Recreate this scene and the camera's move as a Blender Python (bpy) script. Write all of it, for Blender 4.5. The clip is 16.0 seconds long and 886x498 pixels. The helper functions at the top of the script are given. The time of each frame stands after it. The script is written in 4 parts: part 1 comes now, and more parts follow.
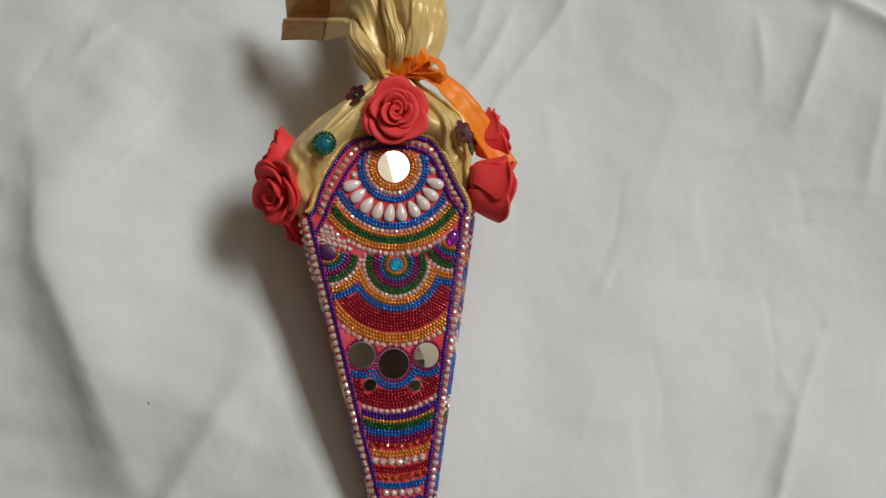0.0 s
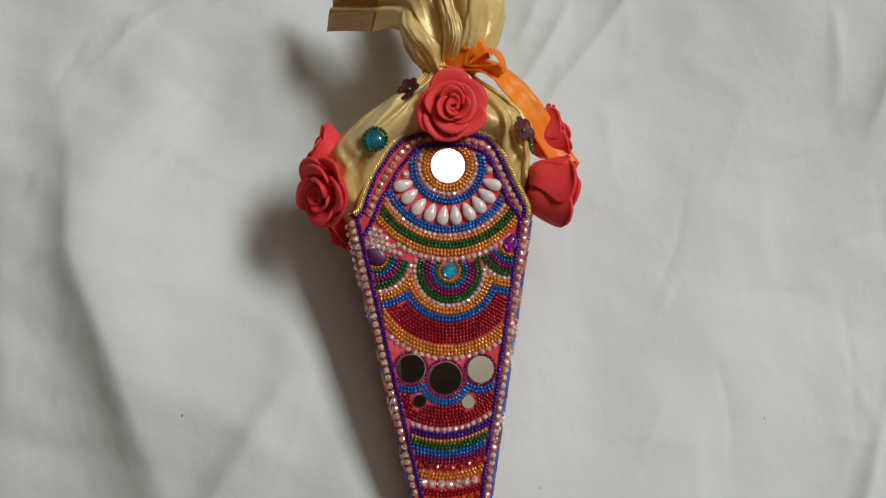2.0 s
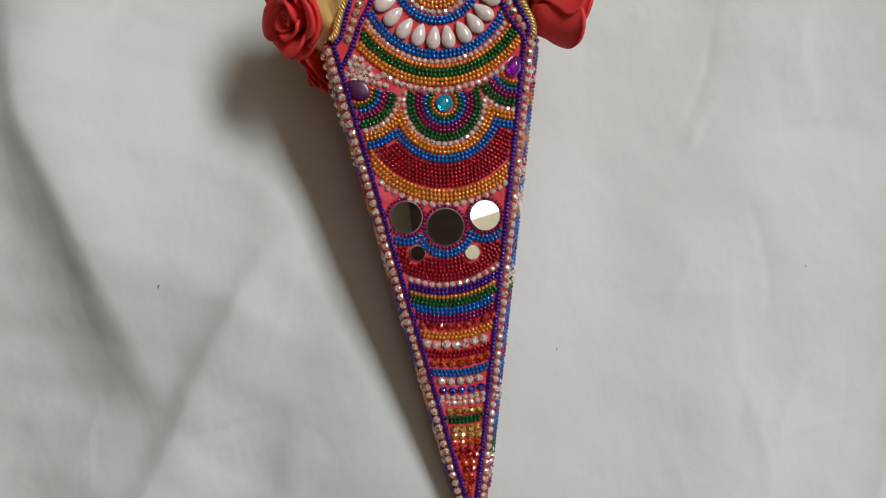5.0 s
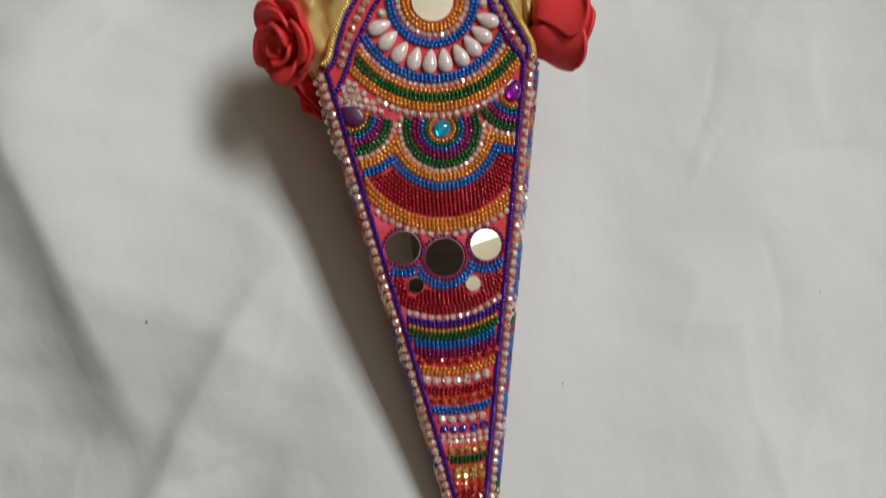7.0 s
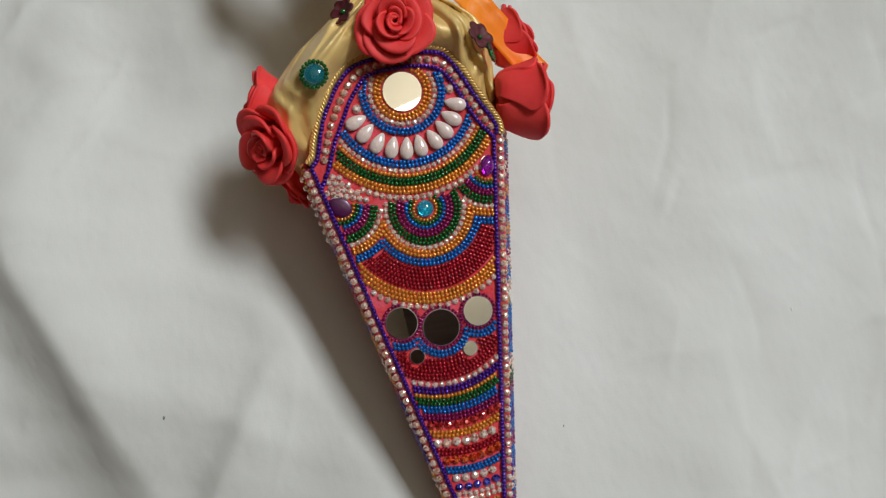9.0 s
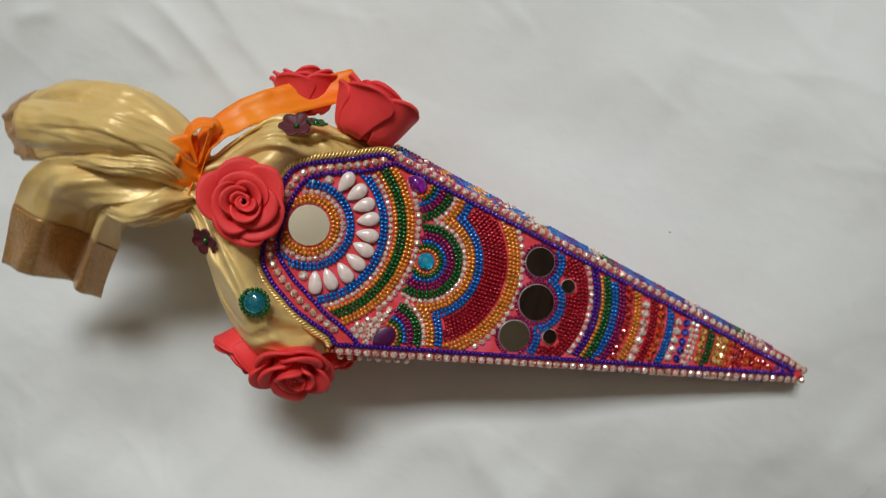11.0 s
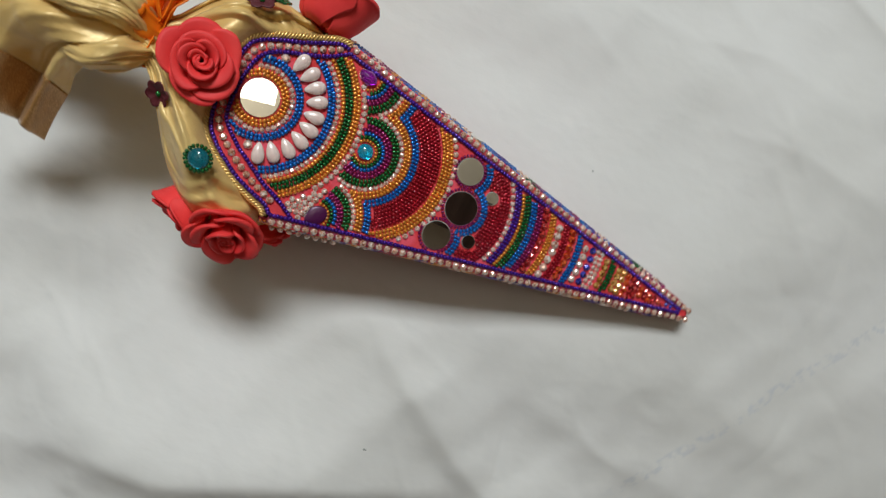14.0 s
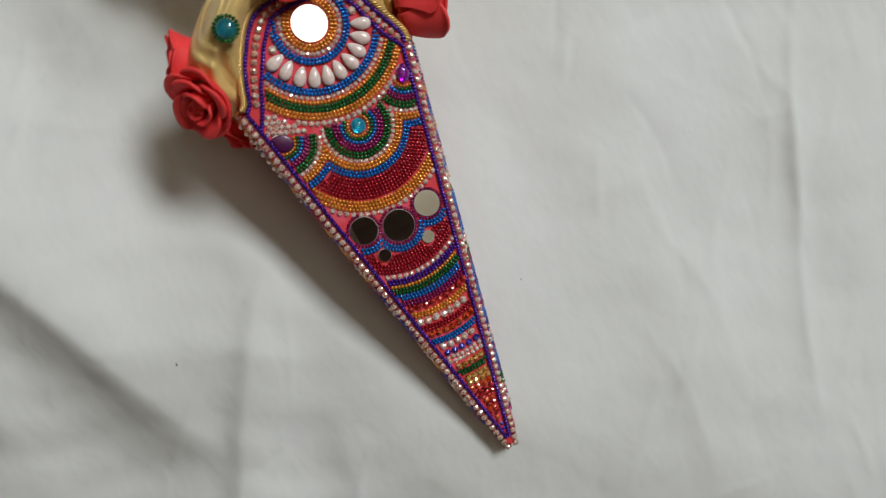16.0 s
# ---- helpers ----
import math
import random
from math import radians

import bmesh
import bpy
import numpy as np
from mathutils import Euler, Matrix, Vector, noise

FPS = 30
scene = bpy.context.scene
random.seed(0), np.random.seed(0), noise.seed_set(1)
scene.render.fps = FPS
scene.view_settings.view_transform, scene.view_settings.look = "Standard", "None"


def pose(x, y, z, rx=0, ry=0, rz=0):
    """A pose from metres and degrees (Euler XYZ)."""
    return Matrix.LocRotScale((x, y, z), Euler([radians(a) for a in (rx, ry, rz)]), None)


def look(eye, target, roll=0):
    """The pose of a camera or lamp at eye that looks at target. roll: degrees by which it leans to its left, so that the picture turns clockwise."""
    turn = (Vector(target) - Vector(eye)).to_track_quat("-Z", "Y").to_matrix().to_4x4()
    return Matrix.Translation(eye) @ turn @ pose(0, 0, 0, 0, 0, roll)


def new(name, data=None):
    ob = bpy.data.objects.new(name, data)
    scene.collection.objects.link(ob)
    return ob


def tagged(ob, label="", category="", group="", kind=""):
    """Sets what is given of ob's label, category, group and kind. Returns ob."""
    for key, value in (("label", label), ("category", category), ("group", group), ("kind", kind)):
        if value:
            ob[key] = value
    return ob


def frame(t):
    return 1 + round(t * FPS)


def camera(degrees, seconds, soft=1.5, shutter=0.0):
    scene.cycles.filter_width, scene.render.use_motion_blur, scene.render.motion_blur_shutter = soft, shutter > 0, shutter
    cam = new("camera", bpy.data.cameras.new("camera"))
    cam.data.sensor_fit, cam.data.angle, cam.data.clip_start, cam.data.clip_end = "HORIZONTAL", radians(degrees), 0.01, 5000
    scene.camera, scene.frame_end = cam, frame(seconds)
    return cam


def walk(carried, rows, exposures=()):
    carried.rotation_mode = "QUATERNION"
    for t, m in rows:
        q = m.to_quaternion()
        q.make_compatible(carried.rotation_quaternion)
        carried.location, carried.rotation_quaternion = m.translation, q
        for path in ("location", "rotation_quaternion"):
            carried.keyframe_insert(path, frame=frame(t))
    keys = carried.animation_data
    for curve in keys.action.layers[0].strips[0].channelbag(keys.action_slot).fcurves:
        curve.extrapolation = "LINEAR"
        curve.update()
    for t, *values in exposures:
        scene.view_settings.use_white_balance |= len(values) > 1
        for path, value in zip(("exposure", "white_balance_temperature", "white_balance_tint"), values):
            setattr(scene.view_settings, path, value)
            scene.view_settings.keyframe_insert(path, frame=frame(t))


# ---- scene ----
# ---- camera: rows in decimetres of the cone's front face, laid into the world by FACE ----
cam = camera(62.49, 16.0, soft=1.2, shutter=0.5)
FACE = pose(0, 0, 0.0465, 15.5)
PATH = [
    (0, (-0.1830, -3.1356, 0.1150), (0.0615, -1.1509, 0.0780), -2.10),
    (0.5, (-0.2242, -3.0768, 0.1327), (-0.0113, -1.0882, 0.1373), -1.41),
    (1, (-0.2539, -3.0083, 0.1653), (-0.0609, -1.0176, 0.1655), -1.44),
    (1.5, (-0.2911, -2.9652, 0.1440), (-0.1128, -0.9732, 0.1445), -1.20),
    (2, (-0.2948, -2.8926, 0.1083), (-0.1085, -0.9013, 0.0935), -1.45),
    (2.5, (-0.2717, -2.8103, 0.0576), (-0.1046, -0.8180, 0.0054), -2.24),
    (3, (-0.2622, -2.6954, 0.0001), (-0.1101, -0.7040, -0.1051), -2.48),
    (3.5, (-0.2462, -2.6193, -0.0617), (-0.0953, -0.6304, -0.2094), -2.80),
    (4, (-0.2218, -2.5812, -0.1424), (-0.0845, -0.5912, -0.2869), -3.42),
    (4.5, (-0.2265, -2.5673, -0.1869), (-0.0984, -0.5810, -0.3825), -3.87),
    (4.7, (-0.2147, -2.5631, -0.2019), (-0.0855, -0.5809, -0.4347), -4.01),
    (6.8, (-0.2288, -2.4607, -0.2100), (-0.0716, -0.4792, -0.4312), -4.81),
    (7, (-0.1974, -2.4434, -0.1954), (-0.0619, -0.4549, -0.3614), -4.88),
    (7.5, (-0.2618, -2.4536, -0.1091), (-0.0543, -0.4667, -0.2060), -4.63),
    (8, (-0.2993, -2.5329, -0.0025), (-0.0720, -0.5502, -0.1335), -5.33),
    (8.5, (-0.2594, -2.5874, 0.0150), (-0.0436, -0.6029, -0.1090), -7.43),
    (9, (-0.2231, -2.5886, 0.0312), (-0.0254, -0.6035, -0.1111), -11.43),
    (9.5, (-0.2263, -2.5167, 0.1196), (-0.0216, -0.5391, -0.0983), -22.19),
    (10, (-0.0217, -2.4791, 0.3054), (0.0189, -0.5004, 0.0168), -43.58),
    (10.2, (0.0499, -2.4461, 0.4315), (0.0403, -0.4854, 0.0373), -51.20),
    (12.3, (-0.0317, -2.6838, 0.4066), (0.0196, -0.7125, 0.0728), -89.64),
    (12.5, (0.0247, -2.7110, 0.3941), (0.0268, -0.7382, 0.0655), -90.46),
    (13, (0.0368, -2.7483, 0.3892), (0.0010, -0.7776, 0.0498), -90.61),
    (13.5, (-0.1591, -2.7221, 0.3353), (-0.1775, -0.7584, -0.0434), -79.28),
    (14, (-0.2105, -2.7123, 0.3708), (-0.2028, -0.7950, -0.1981), -64.35),
    (14.5, (-0.2461, -2.7508, 0.2912), (-0.1818, -0.8330, -0.2729), -56.78),
    (15, (-0.2367, -2.7694, 0.2902), (-0.0773, -0.8700, -0.3156), -50.16),
    (15.5, (-0.3026, -2.8222, 0.2164), (-0.0403, -0.9224, -0.3508), -37.52),
    (16, (-0.2950, -2.8927, 0.1825), (-0.0375, -0.9786, -0.3370), -25.41),
]
LENS = FACE @ pose(0, 0, 0, -90)


def shot(eye, target, roll):
    m = look(eye, target, roll)
    m.translation = m.translation / 10
    return LENS @ m


walk(cam, [(t, shot(eye, target, roll)) for t, eye, target, roll in PATH],
     exposures=[(0, -0.09), (1.5, -0.09), (4, -0.05), (8, -0.02), (10, 0.0), (13, 0.02), (14.5, 0.04), (16, -0.03)])

# ---- light: a tube lamp on the wall, a small bulb, a panel lamp under the ceiling and an added uplight ----
world = bpy.data.worlds.new("room_air")
scene.world = world
world.use_nodes = True
world.node_tree.nodes["Background"].inputs[0].default_value = (0.80, 0.82, 0.78, 1)
world.node_tree.nodes["Background"].inputs[1].default_value = 0.0


def area_lamp(name, eye, target, sx, sy, watts, colour, roll=0):
    data = bpy.data.lights.new(name, "AREA")
    data.shape, data.size, data.size_y, data.energy, data.color = "RECTANGLE", sx, sy, watts, colour
    ob = new(name, data)
    ob.matrix_world = look(eye, target, roll)
    return ob


area_lamp("tube_light", (1.14, 0.40, 2.05), (0, 0, 0.9), 0.82, 0.50, 42.0, (0.92, 0.975, 1.0), 0)
area_lamp("wall_bulb", (0.1, 1.6, 2.1), (0, 0, 0.5), 0.30, 0.30, 0.25, (1.0, 0.80, 0.55))
# Unseen panel, sized to the bright patch that the mirrors reflect.
area_lamp("pendant_panel_light", (0.27, -0.36, 2.05), (0.27, -0.36, 0), 0.29, 0.27, 0.5, (1.0, 0.94, 0.82), 14)
# Added uplight, no known lamp: brightens the ceiling that the mirrors reflect.
area_lamp("added_ceiling_uplight", (0.27, -0.36, 2.07), (0.27, -0.36, 3), 0.29, 0.27, 1.0, (1.0, 0.95, 0.86), 14)

# ---- materials ----


def material(name, colour, rough=0.5, metal=0.0, coat=0.0, sheen=0.0, spec=0.5):
    m = bpy.data.materials.new(name)
    m.use_nodes = True
    b = m.node_tree.nodes["Principled BSDF"]
    b.inputs["Base Color"].default_value = (*colour, 1)
    b.inputs["Roughness"].default_value = rough
    b.inputs["Metallic"].default_value = metal
    b.inputs["Coat Weight"].default_value = coat
    b.inputs["Sheen Weight"].default_value = sheen
    b.inputs["Specular IOR Level"].default_value = spec
    return m


def nodes_of(m):
    t = m.node_tree
    return t, t.nodes["Principled BSDF"]


def vary(m, colours, scale, detail=4.0, stretch=(1, 1, 1), low=0.35, high=0.65):
    """Base colour from a noise over two or more colours, in object space."""
    t, b = nodes_of(m)
    tc, mp, nz, cr = (t.nodes.new(k) for k in ("ShaderNodeTexCoord", "ShaderNodeMapping", "ShaderNodeTexNoise", "ShaderNodeValToRGB"))
    mp.inputs["Scale"].default_value = stretch
    nz.inputs["Scale"].default_value, nz.inputs["Detail"].default_value = scale, detail
    t.links.new(tc.outputs["Object"], mp.inputs["Vector"])
    t.links.new(mp.outputs[0], nz.inputs["Vector"])
    t.links.new(nz.outputs["Fac"], cr.inputs[0])
    while len(cr.color_ramp.elements) < len(colours):
        cr.color_ramp.elements.new(0.5)
    for i, (e, c) in enumerate(zip(cr.color_ramp.elements, colours)):
        e.position, e.color = low + (high - low) * i / (len(colours) - 1), (*c, 1)
    t.links.new(cr.outputs[0], b.inputs["Base Color"])
    return nz


def relief(m, scale, strength, distance, detail=3.0, stretch=(1, 1, 1), kind="ShaderNodeTexNoise"):
    t, b = nodes_of(m)
    tc, mp, nz, bp = (t.nodes.new(k) for k in ("ShaderNodeTexCoord", "ShaderNodeMapping", kind, "ShaderNodeBump"))
    mp.inputs["Scale"].default_value = stretch
    nz.inputs["Scale"].default_value = scale
    nz.inputs["Detail"].default_value = detail
    bp.inputs["Strength"].default_value, bp.inputs["Distance"].default_value = strength, distance
    t.links.new(tc.outputs["Object"], mp.inputs["Vector"])
    t.links.new(mp.outputs[0], nz.inputs["Vector"])
    t.links.new(nz.outputs["Fac"], bp.inputs["Height"])
    if b.inputs["Normal"].is_linked:
        t.links.new(b.inputs["Normal"].links[0].from_socket, bp.inputs["Normal"])
    t.links.new(bp.outputs[0], b.inputs["Normal"])


def island_shift(m, colour, amount=0.25):
    """Each bead of a strand a little lighter or darker than the next."""
    t, b = nodes_of(m)
    g, mx, hs = (t.nodes.new(k) for k in ("ShaderNodeNewGeometry", "ShaderNodeMapRange", "ShaderNodeHueSaturation"))
    mx.inputs["To Min"].default_value, mx.inputs["To Max"].default_value = 1 - amount, 1 + amount
    hs.inputs["Color"].default_value = (*colour, 1)
    t.links.new(g.outputs["Random Per Island"], mx.inputs[0])
    t.links.new(mx.outputs[0], hs.inputs["Value"])
    t.links.new(hs.outputs[0], b.inputs["Base Color"])
    return m


def bead_material(name, colour, rough=0.20, metal=0.55):
    return island_shift(material(name, colour, rough, metal, coat=0.5), colour, 0.16)


BEAD = {
    "gold": bead_material("gold_bead", (0.86, 0.33, 0.052)),
    "blue": bead_material("blue_bead", (0.010, 0.165, 0.56)),
    "green": bead_material("green_bead", (0.008, 0.13, 0.026)),
    "red": bead_material("red_bead", (0.42, 0.010, 0.026)),
    "magenta": bead_material("magenta_bead", (0.30, 0.012, 0.12)),
    "purple": bead_material("purple_bead", (0.075, 0.013, 0.29)),
}


def stone_material(name, dark, mid, light):
    """Foil-backed cut glass: reflections painted in, each facet's colour darker or brighter at random."""
    m = material(name, mid, 0.09, 0.38, coat=1.0, spec=0.9)
    t, b = nodes_of(m)
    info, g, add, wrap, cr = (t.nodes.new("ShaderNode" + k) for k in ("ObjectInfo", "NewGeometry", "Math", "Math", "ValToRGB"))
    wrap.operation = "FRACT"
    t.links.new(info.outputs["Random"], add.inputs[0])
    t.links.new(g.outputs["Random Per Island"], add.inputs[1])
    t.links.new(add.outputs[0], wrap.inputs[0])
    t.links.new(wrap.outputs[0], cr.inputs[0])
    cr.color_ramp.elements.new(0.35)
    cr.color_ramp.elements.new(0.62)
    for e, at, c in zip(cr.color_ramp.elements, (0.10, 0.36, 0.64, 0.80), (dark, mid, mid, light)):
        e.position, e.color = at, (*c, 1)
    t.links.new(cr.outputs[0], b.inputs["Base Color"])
    return m


# Tones of each stone: dim facets, body colour, painted glints.
STONE = {
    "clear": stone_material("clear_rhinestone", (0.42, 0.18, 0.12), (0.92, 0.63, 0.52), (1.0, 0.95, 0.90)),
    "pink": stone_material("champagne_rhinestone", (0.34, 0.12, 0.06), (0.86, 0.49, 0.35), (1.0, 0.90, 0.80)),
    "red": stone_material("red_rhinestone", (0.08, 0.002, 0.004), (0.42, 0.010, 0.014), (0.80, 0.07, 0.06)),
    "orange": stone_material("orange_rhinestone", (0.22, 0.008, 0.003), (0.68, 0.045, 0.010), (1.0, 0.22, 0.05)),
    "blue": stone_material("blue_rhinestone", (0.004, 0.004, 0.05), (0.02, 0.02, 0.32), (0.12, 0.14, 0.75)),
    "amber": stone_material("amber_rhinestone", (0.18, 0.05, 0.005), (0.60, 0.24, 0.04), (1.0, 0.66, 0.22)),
}
PEARL = material("pearl", (0.70, 0.56, 0.54), 0.16, 0.0, coat=1.0)
vary(PEARL, [(0.76, 0.58, 0.53), (0.86, 0.73, 0.67)], 300)
MIRROR = material("mirror_glass", (0.95, 0.94, 0.89), 0.015, 1.0)
MIRROR_RIM = material("mirror_edge", (0.75, 0.76, 0.74), 0.25, 0.7)
GEM_TEAL = material("teal_gem", (0.015, 0.42, 0.52), 0.07, 0.35, coat=1.0, spec=0.9)
GEM_CYAN = material("cyan_gem", (0.03, 0.68, 0.92), 0.07, 0.25, coat=1.0, spec=0.9)
GEM_VIOLET = material("violet_gem", (0.50, 0.03, 0.58), 0.08, 0.35, coat=1.0)
GEM_DARK = material("dark_violet_gem", (0.075, 0.005, 0.06), 0.35, 0.1, coat=0.3)
for gem in (GEM_TEAL, GEM_CYAN, GEM_VIOLET):
    gem.node_tree.nodes["Principled BSDF"].inputs["Transmission Weight"].default_value = 0.75
    gem.node_tree.nodes["Principled BSDF"].inputs["Metallic"].default_value = 0.0
FOIL = material("silver_foil", (0.92, 0.93, 0.93), 0.22, 0.9)
FELT = material("coral_felt", (0.70, 0.045, 0.05), 0.75, 0.0)
vary(FELT, [(0.60, 0.026, 0.028), (0.70, 0.042, 0.055), (0.77, 0.085, 0.13)], 110)
relief(FELT, 900, 0.5, 0.0004)
SIDE_FELT = material("crimson_edging_felt", (0.36, 0.03, 0.04), 0.7)
vary(SIDE_FELT, [(0.22, 0.015, 0.06), (0.46, 0.045, 0.04)], 160)
FOAM = material("red_foam", (0.82, 0.042, 0.042), 0.55, 0.0, spec=0.3)
vary(FOAM, [(0.80, 0.042, 0.044), (0.90, 0.066, 0.062)], 90)
relief(FOAM, 1500, 0.2, 0.0003)
SATIN = material("gold_satin", (0.78, 0.57, 0.23), 0.35, 0.12, sheen=0.10, spec=0.6)
vary(SATIN, [(0.80, 0.54, 0.18), (0.88, 0.62, 0.23), (0.94, 0.70, 0.29)], 38, 4, low=0.30, high=0.70)
relief(SATIN, 2200, 0.40, 0.0003, 2, (1, 0.12, 1))
relief(SATIN, 210, 0.28, 0.0012, 3, (1, 0.45, 1))
relief(SATIN, 75, 0.50, 0.004, 3, (1, 0.5, 1))


def see_through(m, share, colour):
    """Thin cloth that lets part of the light pass."""
    t, b = nodes_of(m)
    tr, mix = t.nodes.new("ShaderNodeBsdfTranslucent"), t.nodes.new("ShaderNodeMixShader")
    tr.inputs["Color"].default_value = (*colour, 1)
    mix.inputs[0].default_value = share
    out = t.nodes["Material Output"]
    t.links.new(b.outputs[0], mix.inputs[1])
    t.links.new(tr.outputs[0], mix.inputs[2])
    t.links.new(mix.outputs[0], out.inputs["Surface"])


see_through(SATIN, 0.16, (0.90, 0.66, 0.28))
HEM = material("bronze_satin_hem", (0.48, 0.26, 0.08), 0.33, 0.35, sheen=0.1)
vary(HEM, [(0.38, 0.185, 0.052), (0.48, 0.25, 0.078), (0.68, 0.41, 0.17)], 2400, 2, (1, 0.10, 1), 0.3, 0.72)
relief(HEM, 2600, 0.35, 0.0003, 2, (1, 0.10, 1))
relief(HEM, 80, 0.35, 0.003, 2)
RIBBON = material("orange_ribbon", (0.98, 0.23, 0.012), 0.42, 0.0, spec=0.3)
vary(RIBBON, [(0.98, 0.19, 0.006), (1.0, 0.29, 0.018)], 45, 3)
TRIM_GOLD = material("gold_braid", (0.82, 0.56, 0.20), 0.30, 0.60)
SEQUIN = material("maroon_sequin", (0.10, 0.012, 0.018), 0.55)
CLOTH = material("white_cotton_sheet", (0.72, 0.72, 0.70), 0.85, 0.0, sheen=0.15, spec=0.2)
vary(CLOTH, [(0.70, 0.70, 0.67), (0.735, 0.735, 0.715)], 9, 5)
relief(CLOTH, 1400, 0.08, 0.0004, 2, (1, 0.25, 1))
relief(CLOTH, 1400, 0.08, 0.0004, 2, (0.25, 1, 1))
relief(CLOTH, 130, 0.07, 0.002, 2, (1, 0.6, 1))
relief(CLOTH, 34, 0.32, 0.005, 3, (1, 0.7, 1))
relief(CLOTH, 13, 0.35, 0.012, 3)
PLASTER = material("brown_painted_plaster", (0.14, 0.08, 0.04), 0.9)
vary(PLASTER, [(0.12, 0.066, 0.030), (0.16, 0.092, 0.046)], 3)
relief(PLASTER, 60, 0.2, 0.002)
CEILING = material("whitewashed_ceiling", (0.78, 0.75, 0.66), 0.9)
vary(CEILING, [(0.80, 0.71, 0.54), (0.86, 0.77, 0.60)], 4)
# Dark tone for unseen surfaces: floor, west wall and the block the mirrors reflect.
DARK_WOOD = material("dark_wood_boards", (0.10, 0.06, 0.045), 0.6)
vary(DARK_WOOD, [(0.07, 0.042, 0.03), (0.13, 0.08, 0.06)], 3, 6, (1, 8, 1))
SPECK = material("lint", (0.22, 0.24, 0.22), 0.9)
PALE_SPECK = material("white_lint", (0.88, 0.88, 0.86), 0.8)


def printed_line(m, start, end, half, ink):
    """A worn line of print in a cloth: broken, mottled ink along a line on it."""
    t, b = nodes_of(m)
    tc, mp, sp, nz, edge, gate, blotch, mul, mul2, mix = (t.nodes.new("ShaderNode" + k) for k in ("TexCoord", "Mapping", "SeparateXYZ", "TexNoise", "MapRange", "MapRange", "MapRange", "Math", "Math", "MixRGB"))
    away = t.nodes.new("ShaderNodeMath")
    turn = math.atan2(end[1] - start[1], end[0] - start[0])
    mid = ((start[0] + end[0]) / 2, (start[1] + end[1]) / 2)
    mp.vector_type = "TEXTURE"
    mp.inputs["Location"].default_value = (*mid, 0)
    mp.inputs["Rotation"].default_value = (0, 0, turn)
    t.links.new(tc.outputs["Object"], mp.inputs["Vector"])
    t.links.new(mp.outputs[0], sp.inputs[0])
    nz.inputs["Scale"].default_value, nz.inputs["Detail"].default_value = 260, 3
    t.links.new(mp.outputs[0], nz.inputs["Vector"])
    away.operation = "ABSOLUTE"
    t.links.new(sp.outputs["Y"], away.inputs[0])
    edge.inputs["From Min"].default_value, edge.inputs["From Max"].default_value = half, half * 0.6
    t.links.new(away.outputs[0], edge.inputs[0])
    run = t.nodes.new("ShaderNodeMath")
    run.operation = "ABSOLUTE"
    t.links.new(sp.outputs["X"], run.inputs[0])
    long = math.hypot(end[0] - start[0], end[1] - start[1]) / 2
    gate.inputs["From Min"].default_value, gate.inputs["From Max"].default_value = long, long - 0.02
    t.links.new(run.outputs[0], gate.inputs[0])
    blotch.inputs["From Min"].default_value, blotch.inputs["From Max"].default_value = 0.48, 0.62
    t.links.new(nz.outputs["Fac"], blotch.inputs[0])
    mul.operation = mul2.operation = "MULTIPLY"
    t.links.new(edge.outputs[0], mul.inputs[0])
    t.links.new(gate.outputs[0], mul.inputs[1])
    t.links.new(mul.outputs[0], mul2.inputs[0])
    t.links.new(blotch.outputs[0], mul2.inputs[1])
    t.links.new(mul2.outputs[0], mix.inputs["Fac"])
    t.links.new(b.inputs["Base Color"].links[0].from_socket, mix.inputs["Color1"])
    mix.inputs["Color2"].default_value = (*ink, 1)
    t.links.new(mix.outputs[0], b.inputs["Base Color"])


printed_line(CLOTH, (-0.095, -0.161), (0.055, -0.256), 0.0035, (0.625, 0.64, 0.65))
relief(RIBBON, 55, 0.25, 0.002, 2)
relief(RIBBON, 1800, 0.15, 0.0002, 2, (1, 0.2, 1))

# ---- mesh helpers ----


def mesh_object(name, verts, faces, mat, parent=None, label="", smooth=True):
    me = bpy.data.meshes.new(name)
    me.from_pydata([tuple(v) for v in verts], [], faces)
    me.polygons.foreach_set("use_smooth", [smooth] * len(me.polygons))
    me.materials.append(mat)
    me.update()
    ob = new(name, me)
    if parent is not None:
        ob.parent = parent
    return tagged(ob, label)


def part(name, bm, mat, parent, label="", smooth=True):
    me = bpy.data.meshes.new(name)
    bm.to_mesh(me)
    bm.free()
    me.polygons.foreach_set("use_smooth", [smooth] * len(me.polygons))
    me.materials.append(mat)
    ob = new(name, me)
    ob.parent = parent
    return tagged(ob, label)


